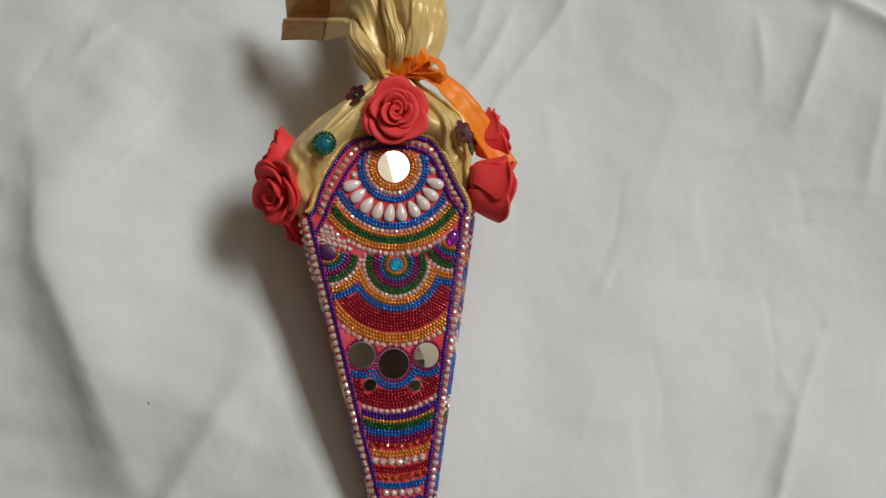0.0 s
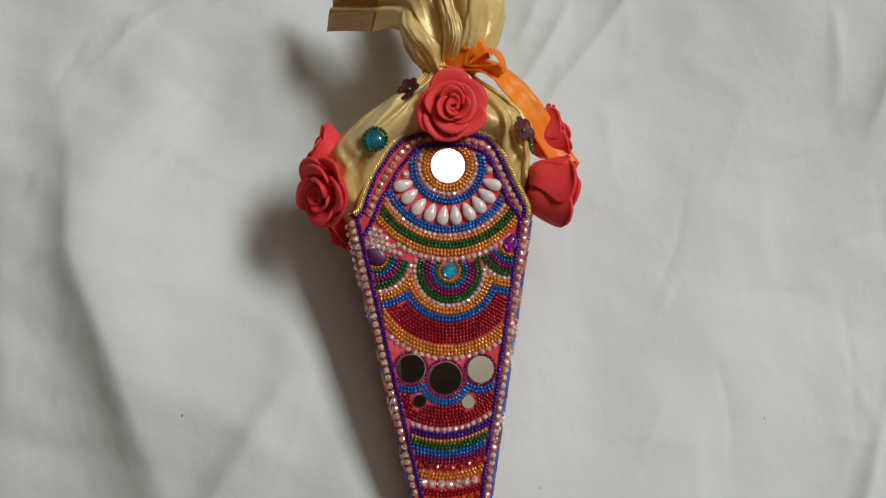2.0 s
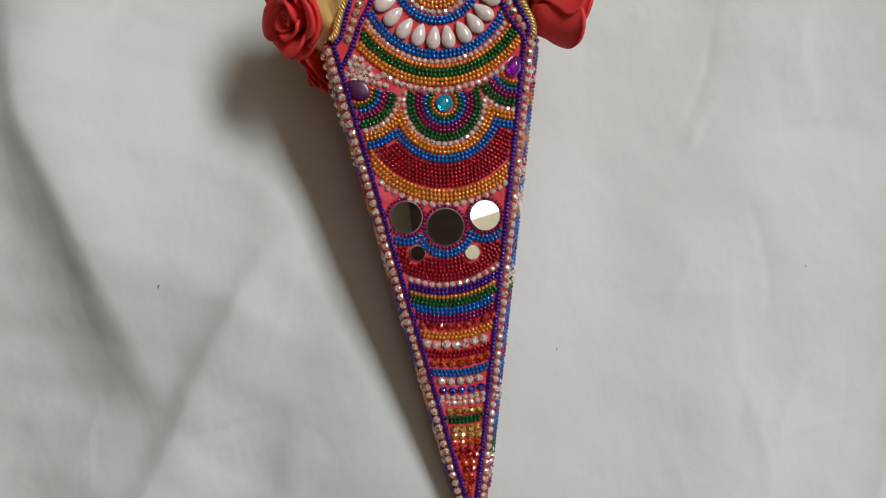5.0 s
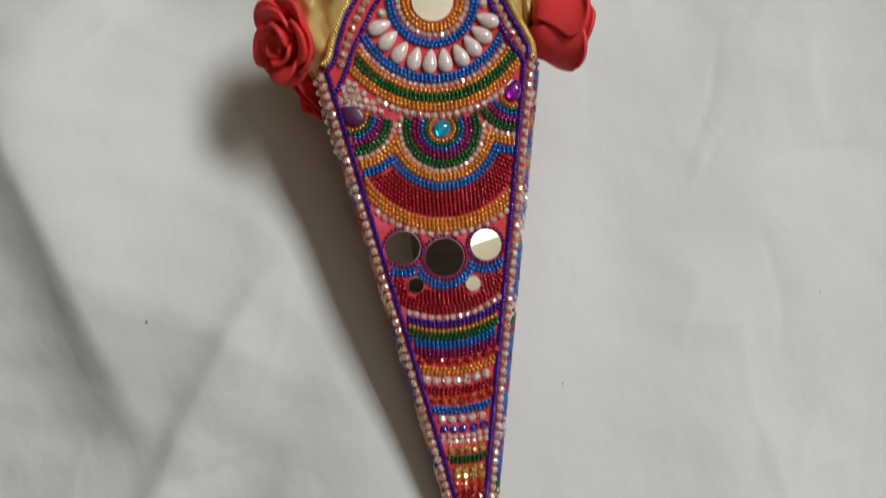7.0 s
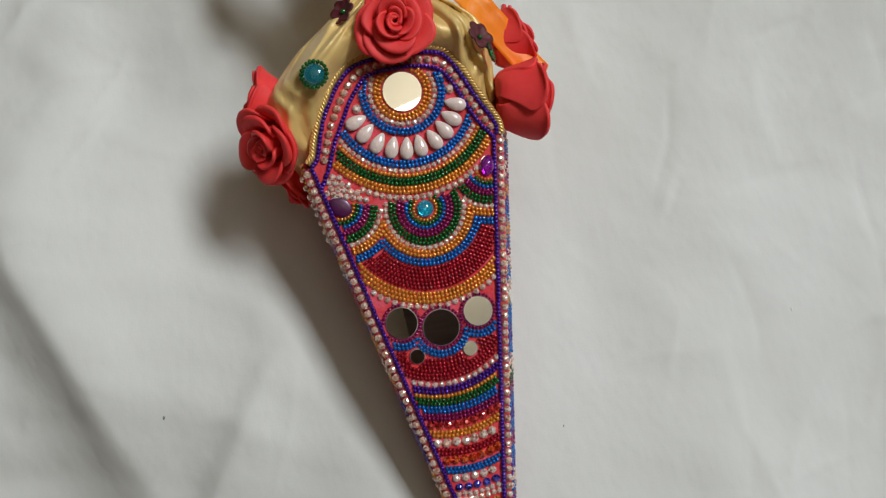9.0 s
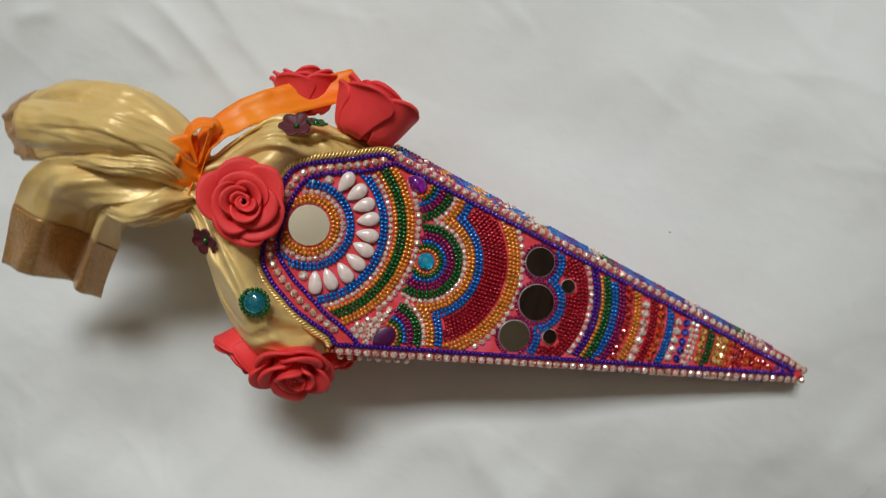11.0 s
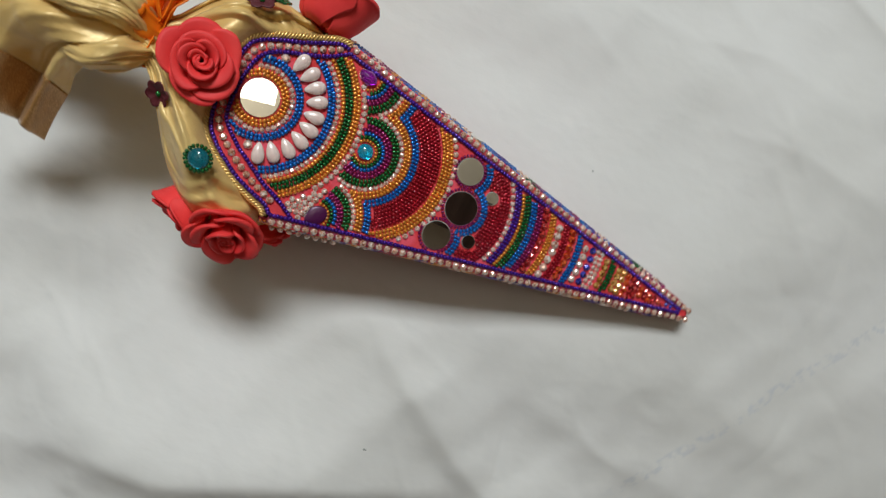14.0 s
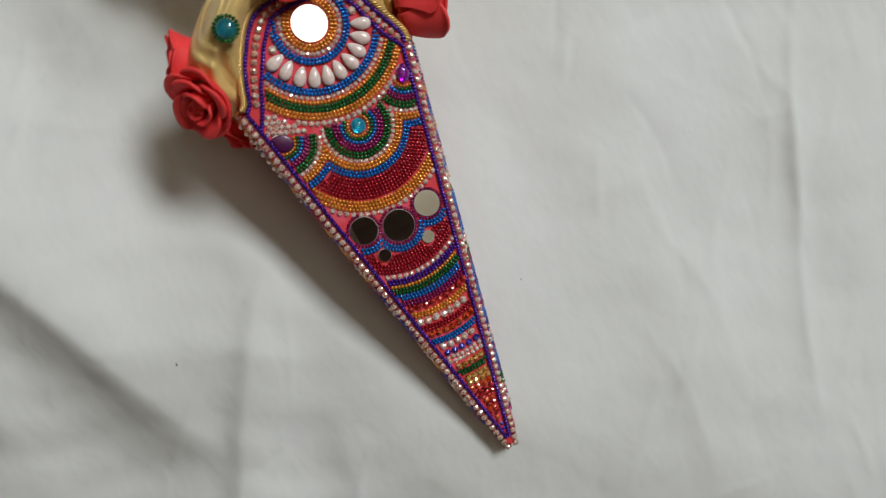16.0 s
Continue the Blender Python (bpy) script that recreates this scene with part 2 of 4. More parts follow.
def shell(grid, thick, wrap=False):
    """A sheet with thickness from a grid of points [rows][cols][3] in metres."""
    g = np.asarray(grid, float)
    du = np.gradient(g, axis=0)
    dv = np.gradient(g, axis=1)
    if wrap:
        dv = (np.roll(g, -1, 1) - np.roll(g, 1, 1)) / 2
    n = np.cross(du, dv)
    n /= np.linalg.norm(n, axis=2, keepdims=True) + 1e-12
    a, b = g + n * thick / 2, g - n * thick / 2
    r, c = g.shape[:2]
    verts = np.concatenate([a.reshape(-1, 3), b.reshape(-1, 3)])
    faces, off = [], r * c
    cols = c if wrap else c - 1
    for i in range(r - 1):
        for j in range(cols):
            k = (j + 1) % c
            p, q, s, t = i * c + j, i * c + k, (i + 1) * c + k, (i + 1) * c + j
            faces.append((p, t, s, q))
            faces.append((off + p, off + q, off + s, off + t))
    rim = []
    for j in range(cols):
        k = (j + 1) % c
        rim += [(j, k), ((r - 1) * c + k, (r - 1) * c + j)]
    if not wrap:
        for i in range(r - 1):
            rim += [((i + 1) * c, i * c), (i * c + c - 1, (i + 1) * c + c - 1)]
    faces += [(p, q, off + q, off + p) for p, q in rim]
    return verts, faces


def ball_template(level):
    bm = bmesh.new()
    bmesh.ops.create_icosphere(bm, subdivisions=level, radius=1.0)
    v = np.array([x.co[:] for x in bm.verts])
    f = [tuple(x.index for x in y.verts) for y in bm.faces]
    bm.free()
    return v, f


BALL_V, BALL_F = ball_template(2)
# a bead is a short barrel, its axis across the chain
_round = np.maximum(np.hypot(BALL_V[:, 1], BALL_V[:, 2]), 1e-6)
_fat = np.where(_round > 0.02, (1 - np.minimum(np.abs(BALL_V[:, 0]), 1) ** 3.2) ** (1 / 3.2) / _round, 0)
BARREL_V = np.stack([BALL_V[:, 0] * 1.06, BALL_V[:, 1] * _fat * 0.92, BALL_V[:, 2] * _fat], 1)


def smooth_line(pts, steps=12, closed=False):
    """A Catmull-Rom line through the points."""
    p = [np.array(q, float) for q in pts]
    n, out = len(p), []
    for i in range(n if closed else n - 1):
        a = p[i - 1] if (i or closed) else 2 * p[0] - p[1]
        b, c = p[i], p[(i + 1) % n]
        d = p[(i + 2) % n] if (closed or i + 2 < n) else 2 * p[-1] - p[-2]
        for k in range(steps):
            t = k / steps
            out.append(0.5 * (2 * b + (c - a) * t + (2 * a - 5 * b + 4 * c - d) * t * t + (3 * b - a - 3 * c + d) * t ** 3))
    if not closed:
        out.append(p[-1])
    return np.array(out)


def spaced(line, pitch, start=0.5):
    """Points at even steps along a polyline."""
    seg = np.linalg.norm(np.diff(line, axis=0), axis=1)
    cum = np.concatenate([[0], np.cumsum(seg)])
    n = max(1, int(cum[-1] / pitch))
    at = (np.arange(n) + start) * cum[-1] / n
    return np.stack([np.interp(at, cum, line[:, i]) for i in range(line.shape[1])], 1)


rng = np.random.default_rng(7)

# ---- the room round the bed ----


def box(name, x0, x1, y0, y1, z0, z1, mat):
    bm = bmesh.new()
    bmesh.ops.create_cube(bm, size=1)
    for v in bm.verts:
        v.co = ((x0 + x1) / 2 + v.co.x * (x1 - x0), (y0 + y1) / 2 + v.co.y * (y1 - y0), (z0 + z1) / 2 + v.co.z * (z1 - z0))
    return tagged(part(name, bm, mat, None, smooth=False), kind="structure")


box("floor", -2.0, 2.0, -2.0, 2.0, -0.56, -0.50, DARK_WOOD)
box("ceiling", -2.1, 2.1, -2.1, 2.1, 2.40, 2.50, CEILING)
# Added dark block, out of view, that gives the mirrors their dark reflection.
box("mirror_dark_block", -0.25, 0.275, -1.998, -0.72, 2.16, 2.398, DARK_WOOD)
box("wall_east", 2.0, 2.1, -2.1, 2.1, -0.50, 2.40, PLASTER)
# Unseen wall made dark so that less fill reaches the cone's shadow.
box("wall_west", -2.1, -2.0, -2.1, 2.1, -0.50, 2.40, DARK_WOOD)
box("wall_north", -2.0, 2.0, 2.0, 2.1, -0.50, 2.40, PLASTER)
box("wall_south", -2.0, 2.0, -2.1, -2.0, -0.50, 2.40, PLASTER)

# ---- the bed sheet: one wrinkled cloth ----
# Folds: line in mm, half width left of the line (as it runs) and right of it, height in mm.
FOLDS = [
    ([(-186, 150), (-173, 95), (-164, 60), (-158, 20), (-148, -4), (-137, -34), (-127, -64), (-117, -95), (-110, -128)], 42, 17, 17),
    ([(-50, -14), (-67, -38), (-79, -56), (-86, -66), (-101, -87), (-111, -104), (-138, -150), (-170, -200)], 28, 11, 9.5),
    ([(-205, 60), (-200, 0), (-196, -60)], 16, 14, 6),
    ([(-107, 98), (-120, 30), (-132, -30)], 24, 20, 4.5),
    ([(-60, -75), (-66, -120), (-76, -180), (-80, -260)], 18, 12, 3.0),
    ([(-20, -165), (-34, -200), (-50, -260)], 16, 11, 2.4),
    ([(-172, 106), (-150, 132), (-120, 165)], 6, 4, 2.0),
    ([(-188, 58), (-172, 61)], 5, 3, 1.6),
    ([(-140, 130), (-110, 105), (-85, 95)], 9, 6, 1.6),
    ([(-130, 80), (-100, 60), (-78, 55)], 9, 6, 1.4),
    ([(128, 180), (111, 163), (95, 140), (67, 107), (45, 80)], 3.0, 6, 5.8),
    ([(112, 205), (97, 177), (84, 157)], 3, 5, 6.6),
    ([(79, 162), (65, 134), (45, 105), (30, 92)], 3.5, 6, 6.0),
    ([(46, 206), (58, 182)], 4, 4, 2.9),
    ([(62, 170), (52, 140), (40, 128)], 4, 3.5, 2.6),
    ([(150, 135), (120, 118), (88, 104)], 4, 4, 3.0),
    ([(236, -15), (217, -44), (198, -77), (182, -114), (172, -160)], 6, 3, 3.5),
    ([(206, -40), (194, -88), (166, -149), (148, -190), (136, -230)], 4, 5, 3.8),
    ([(243, 140), (239, 128), (232, 109), (222, 84), (215, 68)], 5, 4, 5.8),
    ([(222, 156), (234, 147), (241, 140), (255, 131), (269, 119), (282, 108), (310, 84)], 4, 4, 10),
    ([(202, 142), (204, 127), (205, 106), (202, 79)], 5, 4, 2.9),
    ([(267, 110), (262, 78), (256, 52), (252, 26)], 5, 5, 3.6),
    ([(170, 60), (160, 30), (165, 0)], 8, 8, 1.9),
    ([(120, -40), (112, -90), (118, -140), (108, -210)], 7, 5, 1.6),
    ([(80, -120), (86, -170), (78, -230)], 7, 5, 1.8),
]


def fold_height(x, y):
    h = np.zeros_like(x)
    for pts, wide_left, wide_right, tall in FOLDS:
        line = smooth_line(pts, 6)
        best, along, hand = np.full(x.shape, 1e9), np.zeros_like(x), np.zeros_like(x)
        for k, (p, q) in enumerate(zip(line[:-1], line[1:])):
            d = q - p
            s = np.clip(((x - p[0]) * d[0] + (y - p[1]) * d[1]) / (d @ d), 0, 1)
            gap = np.hypot(x - p[0] - s * d[0], y - p[1] - s * d[1])
            near = gap < best
            best = np.where(near, gap, best)
            along = np.where(near, (k + s) / (len(line) - 1), along)
            hand = np.where(near, d[0] * (y - p[1]) - d[1] * (x - p[0]), hand)
        width = np.where(hand > 0, wide_left, wide_right)
        fade = np.clip(np.minimum(along, 1 - along) * 2.6 + 0.02, 0.0, 1)
        fade = fade * fade * (3 - 2 * fade)
        soft = 1 / (1 + (best / width) ** 2) ** 1.5
        crisp = np.exp(-(np.sqrt(best ** 2 + 1.2) - 1.1) / (0.9 * width))
        h += tall * fade * (soft if wide_left > 9 else 0.62 * crisp)
    return h


def cloth_noise(x, y):
    h = np.zeros_like(x)
    for i in range(26):
        ang, wave = rng.uniform(0, math.pi), rng.uniform(22, 150)
        amp = 0.0092 * wave * rng.uniform(0.3, 1.0)
        left = 1 / (1 + np.exp((x + 20) / 40))
        h += amp * (0.45 + 0.8 * left) * np.sin((x * math.cos(ang) + y * math.sin(ang)) * 2 * math.pi / wave + rng.uniform(0, 6.28)
                                  + 1.5 * np.sin((x * math.sin(ang) - y * math.cos(ang)) / (wave * 0.9) + i))
    return h


def sheet_axis(lo, hi, fine_lo, fine_hi, step):
    a = np.arange(fine_lo, fine_hi + step / 2, step)
    left, right, s, p = [], [], step, fine_lo
    while p > lo:
        s *= 1.35
        p -= s
        left.append(max(p, lo))
    s, p = step, fine_hi
    while p < hi:
        s *= 1.35
        p += s
        right.append(min(p, hi))
    return np.concatenate([left[::-1], a, right])


def height_at(x, y):
    return fold_height(x, y) + cloth_noise(x, y)


sx, sy = sheet_axis(-900, 900, -260, 320, 1.6), sheet_axis(-1000, 1000, -400, 220, 1.6)
gx, gy = np.meshgrid(sx, sy, indexing="ij")
gz = height_at(gx, gy)
# small creases, mostly along the cloth's drag lines
creases = np.random.default_rng(12)
for k in range(280):
    cx, cy = creases.uniform(-230, 300), creases.uniform(-330, 215)
    lean = (0.95 if cx > 0 else 0.6) + creases.normal(0, 0.45)
    length, thick, tall = creases.uniform(14, 55), creases.uniform(1.6, 4.0), creases.uniform(0.20, 0.70) * creases.choice((1, 1, -1))
    bow = creases.normal(0, 0.004)
    i0, i1 = np.searchsorted(sx, (cx - length - 14, cx + length + 14))
    j0, j1 = np.searchsorted(sy, (cy - length - 14, cy + length + 14))
    px, py = gx[i0:i1, j0:j1] - cx, gy[i0:i1, j0:j1] - cy
    run = px * math.cos(lean) + py * math.sin(lean)
    off = py * math.cos(lean) - px * math.sin(lean) + bow * run ** 2 + 0.8 * np.sin(run / 9 + k)
    gz[i0:i1, j0:j1] += tall * np.exp(-(np.sqrt(off ** 2 + 0.7) - 0.83) / thick) * np.exp(-(run / (0.55 * length)) ** 4)
under = np.exp(-((gx / 55) ** 4 + ((gy + 20) / 150) ** 4))
low, high = -(gx + gy) / math.sqrt(2) - 95, (gx + gy) / math.sqrt(2) - 140
gz = gz - 46 * np.tanh(np.log1p(np.exp(low / 14)) * 14 * 0.30 / 46) + 45 * np.tanh(np.log1p(np.exp(high / 18)) * 18 * 0.21 / 45)
gz = gz + 40 * np.tanh(np.log1p(np.exp((high - 75) / 15)) * 15 * 0.27 / 40)
gz = gz * (1 - under) - 1.0 - 4.0 * (1 - under)
SHEET = np.stack([gx, gy, gz], 2) / 1000
n_rows, n_cols = gx.shape
sheet_faces = [(i * n_cols + j, (i + 1) * n_cols + j, (i + 1) * n_cols + j + 1, i * n_cols + j + 1)
               for i in range(n_rows - 1) for j in range(n_cols - 1)]
bed_sheet = mesh_object("bed_sheet", SHEET.reshape(-1, 3), sheet_faces, CLOTH)
tagged(bed_sheet, "off-white wrinkled cotton bed sheet with soft folds", "bed sheet", kind="structure")
box("mattress", -0.9, 0.9, -1.0, 1.0, -0.50, -0.065, CLOTH)


def sheet_z(x, y):
    i, j = np.argmin(abs(sx - x * 1000)), np.argmin(abs(sy - y * 1000))
    return SHEET[i, j, 2]


# ---- the beaded cone ----
MM = 0.001
cone = new("beaded_cone")
cone.matrix_world = FACE
tagged(cone, "hand-decorated cone in colourful bead chains with satin top and red roses", "decorated cone")

LEFT = np.array([(-36.0, 21.7), (-0.9, -150.8)])
RIGHT = np.array([(29.3, 20.4), (0.4, -150.8)])
TIP = np.array((-0.2, -155.6))
ARCH_OUT = smooth_line([(-36.0, 21.7), (-33.4, 24.2), (-31.4, 29.8), (-28.6, 37.2), (-24.9, 43.1), (-20.7, 48.6), (-15.9, 52.6), (-9, 54.4), (0, 54.7), (9.2, 54.0), (15.4, 52.6), (18.4, 50.0), (21.3, 44.9), (23.9, 38.7), (26.6, 33.0), (30.4, 25.4), (30.6, 20.8)])
ARCH_IN = smooth_line([(-34.2, 13.6), (-32.2, 16.6), (-29.5, 21.6), (-26.6, 28.2), (-22.6, 34.8), (-18.9, 40.8), (-14.6, 46.1), (-10.9, 49.2), (-3.5, 50.2), (5.0, 49.8), (11.8, 48.4), (15.1, 46.5), (18.4, 41.6), (21.7, 33.2), (24.9, 26.3), (29.3, 19.9)])


def side_u(line, v):
    return np.interp(v, [line[1][1], line[0][1]], [line[1][0], line[0][0]])


def inside_poly(pts, poly):
    x, y = pts[:, 0], pts[:, 1]
    hit = np.zeros(len(pts), bool)
    for (x0, y0), (x1, y1) in zip(poly, np.roll(poly, -1, 0)):
        if y0 == y1:
            continue
        cross = ((y0 > y) != (y1 > y)) & (x < (x1 - x0) * (y - y0) / (y1 - y0) + x0)
        hit ^= cross
    return hit


def poly_distance(pts, poly):
    best = np.full(len(pts), 1e9)
    for a, b in zip(poly, np.roll(poly, -1, 0)):
        d = b - a
        s = np.clip(((pts - a) @ d) / (d @ d + 1e-12), 0, 1)
        best = np.minimum(best, np.linalg.norm(pts - a - s[:, None] * d, axis=1))
    return best


INNER = np.concatenate([ARCH_IN, [RIGHT[1]], [LEFT[1]]])


def in_panel(pts, margin=1.1):
    return inside_poly(pts, INNER) & (poly_distance(pts, INNER) > margin)


# board of the front face, a thin stiffened panel with a rounded rim
def outward(line, side, d):
    t = line[1] - line[0]
    n = np.array((t[1], -t[0])) / np.linalg.norm(t) * side
    return line + n * d


EDGE_L, EDGE_R = outward(LEFT, 1, 2.9), outward(RIGHT, -1, 2.9)
board_line = np.concatenate([ARCH_OUT + (ARCH_OUT - ARCH_OUT.mean(0)) / np.linalg.norm(ARCH_OUT - ARCH_OUT.mean(0), axis=1, keepdims=True) * 1.0,
                             [EDGE_R[0] + (0.6, -1), EDGE_R[1], TIP, EDGE_L[1], EDGE_L[0] + (-0.6, -1)]])


def slab(outline, top, bottom, bevel):
    bm = bmesh.new()
    mid = outline.mean(0)
    rings = []
    for w, inset in ((bottom, 0.0), (top - bevel, 0.0), (top, bevel)):
        ring = []
        for p in outline:
            q = p + (mid - p) / np.linalg.norm(mid - p) * inset
            ring.append(bm.verts.new((q[0] * MM, q[1] * MM, w * MM)))
        rings.append(ring)
    n = len(outline)
    for a, b in zip(rings[:-1], rings[1:]):
        for i in range(n):
            bm.faces.new((a[i], a[(i + 1) % n], b[(i + 1) % n], b[i]))
    bm.faces.new(rings[-1])
    bm.faces.new(rings[0][::-1])
    bmesh.ops.recalc_face_normals(bm, faces=bm.faces[:])
    return bm


part("front_panel", slab(board_line, -0.2, -2.4, 0.5), FELT, cone, "coral felt panel under the beads", smooth=False)

for near_line, far_line in ((LEFT, EDGE_L), (RIGHT, EDGE_R)):
    rows = [[np.append(p + (q - p) * k, -0.12) * MM for k in (0.0, 0.5, 1.0)] for p, q in zip(np.linspace(near_line[0], near_line[1], 12), np.linspace(far_line[0], far_line[1], 12))]
    v, f = shell(rows, 0.0003)
    mesh_object("edging_strip", v, f, SIDE_FELT, cone, "crimson felt edging strip")

# hull: six-sided tapering body under the panel
HULL = []
for s in np.linspace(0, 1, 24):
    v = -157.0 + s * 181.0
    l, r, deep = side_u(EDGE_L, v) if v > -151.8 else -1.2, side_u(EDGE_R, v) if v > -151.8 else 1.0, 4.0 + 47.0 * s
    HULL.append([(l + 0.6, v, -2.2), (r - 0.6, v, -2.2), (r + 5.2 * s + 0.6, v, -0.45 * deep), (r - 7 * s, v, -deep),
                 (l + 7 * s, v, -deep), (l - 1.6 * s - 0.2, v, -0.45 * deep)])
for k in range(1, 6):
    a = [h[k] for h in HULL]
    b = [h[(k + 1) % 6] for h in HULL]
    grid = [[np.array(p) * (1 - q) * MM + np.array(r) * q * MM for q in np.linspace(0, 1, 4)] for p, r in zip(a, b)]
    verts, faces = shell(grid, 0.0012)
    mesh_object("side_panel", verts, faces, SIDE_FELT, cone)
end = mesh_object("top_panel", np.array(HULL[-1]) * MM, [(0, 1, 2, 3, 4, 5)], FELT, cone, smooth=False)


def strand(points, colour, radius=0.75, lift=0.3, name="bead_strand", parent=cone, w=0.0, normal=None):
    """One chain of metal beads as one mesh."""
    if len(points) == 0:
        return None
    pts = np.asarray(points, float)
    if pts.shape[1] == 2:
        pts = np.concatenate([pts, np.full((len(pts), 1), w + lift)], 1)
    pts = pts + rng.normal(0, 0.045, pts.shape)
    size = radius * (1 + rng.normal(0, 0.03, len(pts)))
    along = np.gradient(pts, axis=0) if len(pts) > 1 else np.array([(0.0, 1.0, 0.0)])
    along /= np.linalg.norm(along, axis=1, keepdims=True) + 1e-9
    across = np.cross(along, (0, 0, 1.0))
    across /= np.linalg.norm(across, axis=1, keepdims=True) + 1e-9
    turn = np.stack([across, along, np.cross(across, along)], 1)
    v = (np.einsum("vi,pij->pvj", BARREL_V, turn) * size[:, None, None] + pts[:, None]) * MM
    n = len(BALL_V)
    f = [tuple(i + k * n for i in face) for k in range(len(pts)) for face in BALL_F]
    return mesh_object(name, v.reshape(-1, 3), f, BEAD[colour], parent)


def runs(points, keep, gap):
    """Splits kept points into unbroken stretches."""
    out, cur = [], []
    for p, k in zip(points, keep):
        if k and (not cur or np.linalg.norm(p - cur[-1]) < gap):
            cur.append(p)
        else:
            if cur:
                out.append(np.array(cur))
            cur = [p] if k else []
    if cur:
        out.append(np.array(cur))
    return out


PITCH = 1.42
T, GC, GL, GR = np.array((0.3, 41.7)), np.array((0.0, 0.0)), np.array((-28.9, 6.4)), np.array((24.9, 10.1))
ML, MC, MR = np.array((-16.3, -38.3)), np.array((-2.8, -42.8)), np.array((11.4, -39.8))
SL, SR = np.array((-13.2, -51.2)), np.array((6.0, -52.5))
MIRRORS = [(ML, 5.8), (MC, 6.7), (MR, 5.4)]
SMALL = [(SL, 2.8), (SR, 2.7)]
A = np.array((-3.0, -33.0))


def dist(p, c):
    return np.linalg.norm(p - c, axis=1)


def scallop(p):
    return np.minimum(np.minimum(dist(p, GC), dist(p, GL)), dist(p, GR))


def mirror_gap(p):
    return np.min([dist(p, c) - r for c, r in MIRRORS], axis=0)


def circle(c, r, pitch, a0=-math.pi * 1.5, a1=math.pi / 2):
    """Points round c, from the top anticlockwise through the bottom."""
    n = max(6, round(r * (a1 - a0) / pitch))
    a = a0 + (np.arange(n) + 0.5) * (a1 - a0) / n
    return np.stack([c[0] + r * np.cos(a), c[1] + r * np.sin(a)], 1)


def bead_ring(c, r, colour, keep, pitch=PITCH, radius=0.75):
    p = circle(c, r, pitch)
    for run in runs(p, keep(p), pitch * 2.2):
        strand(run, colour, radius)


def facet_stone(r, h, sides=8):
    """A cut stone: girdle, two tiers of crown facets and a small table."""
    v, f = [], []
    for ring, (q, z) in enumerate(((0.94, -0.1), (1.0, 0.22 * h), (0.74, 0.72 * h), (0.36, h))):
        v += [(r * q * math.cos(2 * math.pi * (i + 0.5 * (ring % 2)) / sides), r * q * math.sin(2 * math.pi * (i + 0.5 * (ring % 2)) / sides), z) for i in range(sides)]
    for ring in range(3):
        for i in range(sides):
            a, b = ring * sides + i, ring * sides + (i + 1) % sides
            c, d = a + sides, b + sides
            f += [(a, b, c), (b, d, c)] if ring % 2 == 0 else [(a, b, d), (a, d, c)]
    f.append(tuple(range(3 * sides, 4 * sides)))
    apart = [v[i] for face in f for i in face]
    ends = np.cumsum([0] + [len(face) for face in f])
    return np.array(apart) * MM, [tuple(range(a, b)) for a, b in zip(ends[:-1], ends[1:])]


STONE_MESH = {}


def stone(p, colour, r, parent=cone, tilt=0.14, w=-0.15, base=None, name="rhinestone"):
    key = (colour, round(r, 2))
    if key not in STONE_MESH:
        v, f = facet_stone(r, r * 0.85)
        me = bpy.data.meshes.new(name)
        me.from_pydata([tuple(q) for q in v], [], f)
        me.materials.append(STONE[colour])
        STONE_MESH[key] = me
    ob = new(name, STONE_MESH[key])
    ob.parent = parent
    turn = Euler((rng.normal(0, tilt), rng.normal(0, tilt), rng.uniform(0, 6.3))).to_matrix().to_4x4()
    place = Matrix.Translation((p[0] * MM, p[1] * MM, (p[2] if len(p) > 2 else w) * MM))
    ob.matrix_local = place @ (base if base is not None else Matrix()) @ turn
    return ob


def stone_ring(c, r, colour, keep, size, pitch):
    p = circle(c, r, pitch)
    for q in p[keep(p)]:
        stone(q + rng.normal(0, 0.08, 2), colour, size)


# -- top mirror and its rings
def disc_mirror(c, r, tilt, name="round_mirror", lift=0.0):
    bm = bmesh.new()
    n = 40
    rows = [(r, -0.3), (r, 0.55), (r - 0.22, 0.75)]
    rings = [[bm.verts.new((q * (1 + 0.006 * math.sin(3 * a + r)) * math.cos(a) * MM, q * math.sin(a) * MM, w * MM)) for a in np.linspace(0, 2 * math.pi, n, endpoint=False)] for q, w in rows]
    for a, b in zip(rings[:-1], rings[1:]):
        for i in range(n):
            bm.faces.new((a[i], a[(i + 1) % n], b[(i + 1) % n], b[i])).material_index = 1
    bm.faces.new(rings[-1])
    ob = part(name, bm, MIRROR, cone, "small round craft mirror", smooth=False)
    ob.data.materials.append(MIRROR_RIM)
    ob.matrix_local = Matrix.Translation((c[0] * MM, c[1] * MM, lift * MM)) @ Euler(tilt).to_matrix().to_4x4()
    return ob


disc_mirror(T, 7.0, (0, 0, 0))
disc_mirror(ML, 5.8, (0, radians(-4.0), 0.4), lift=0.15)
disc_mirror(MC, 6.7, (0, 0, 0.9))
disc_mirror(MR, 5.4, (radians(-3.7), radians(0.8), 0), lift=0.1)
disc_mirror(SL, 2.8, (radians(2), 0, 0.2))
disc_mirror(SR, 2.7, (radians(-4.6), radians(0.8), 0), lift=0.1)

upper = lambda p: in_panel(p)
for r in (8.2, 9.6):
    bead_ring(T, r, "gold", upper)
stone_ring(T, 11.3, "clear", upper, 1.05, 2.0)
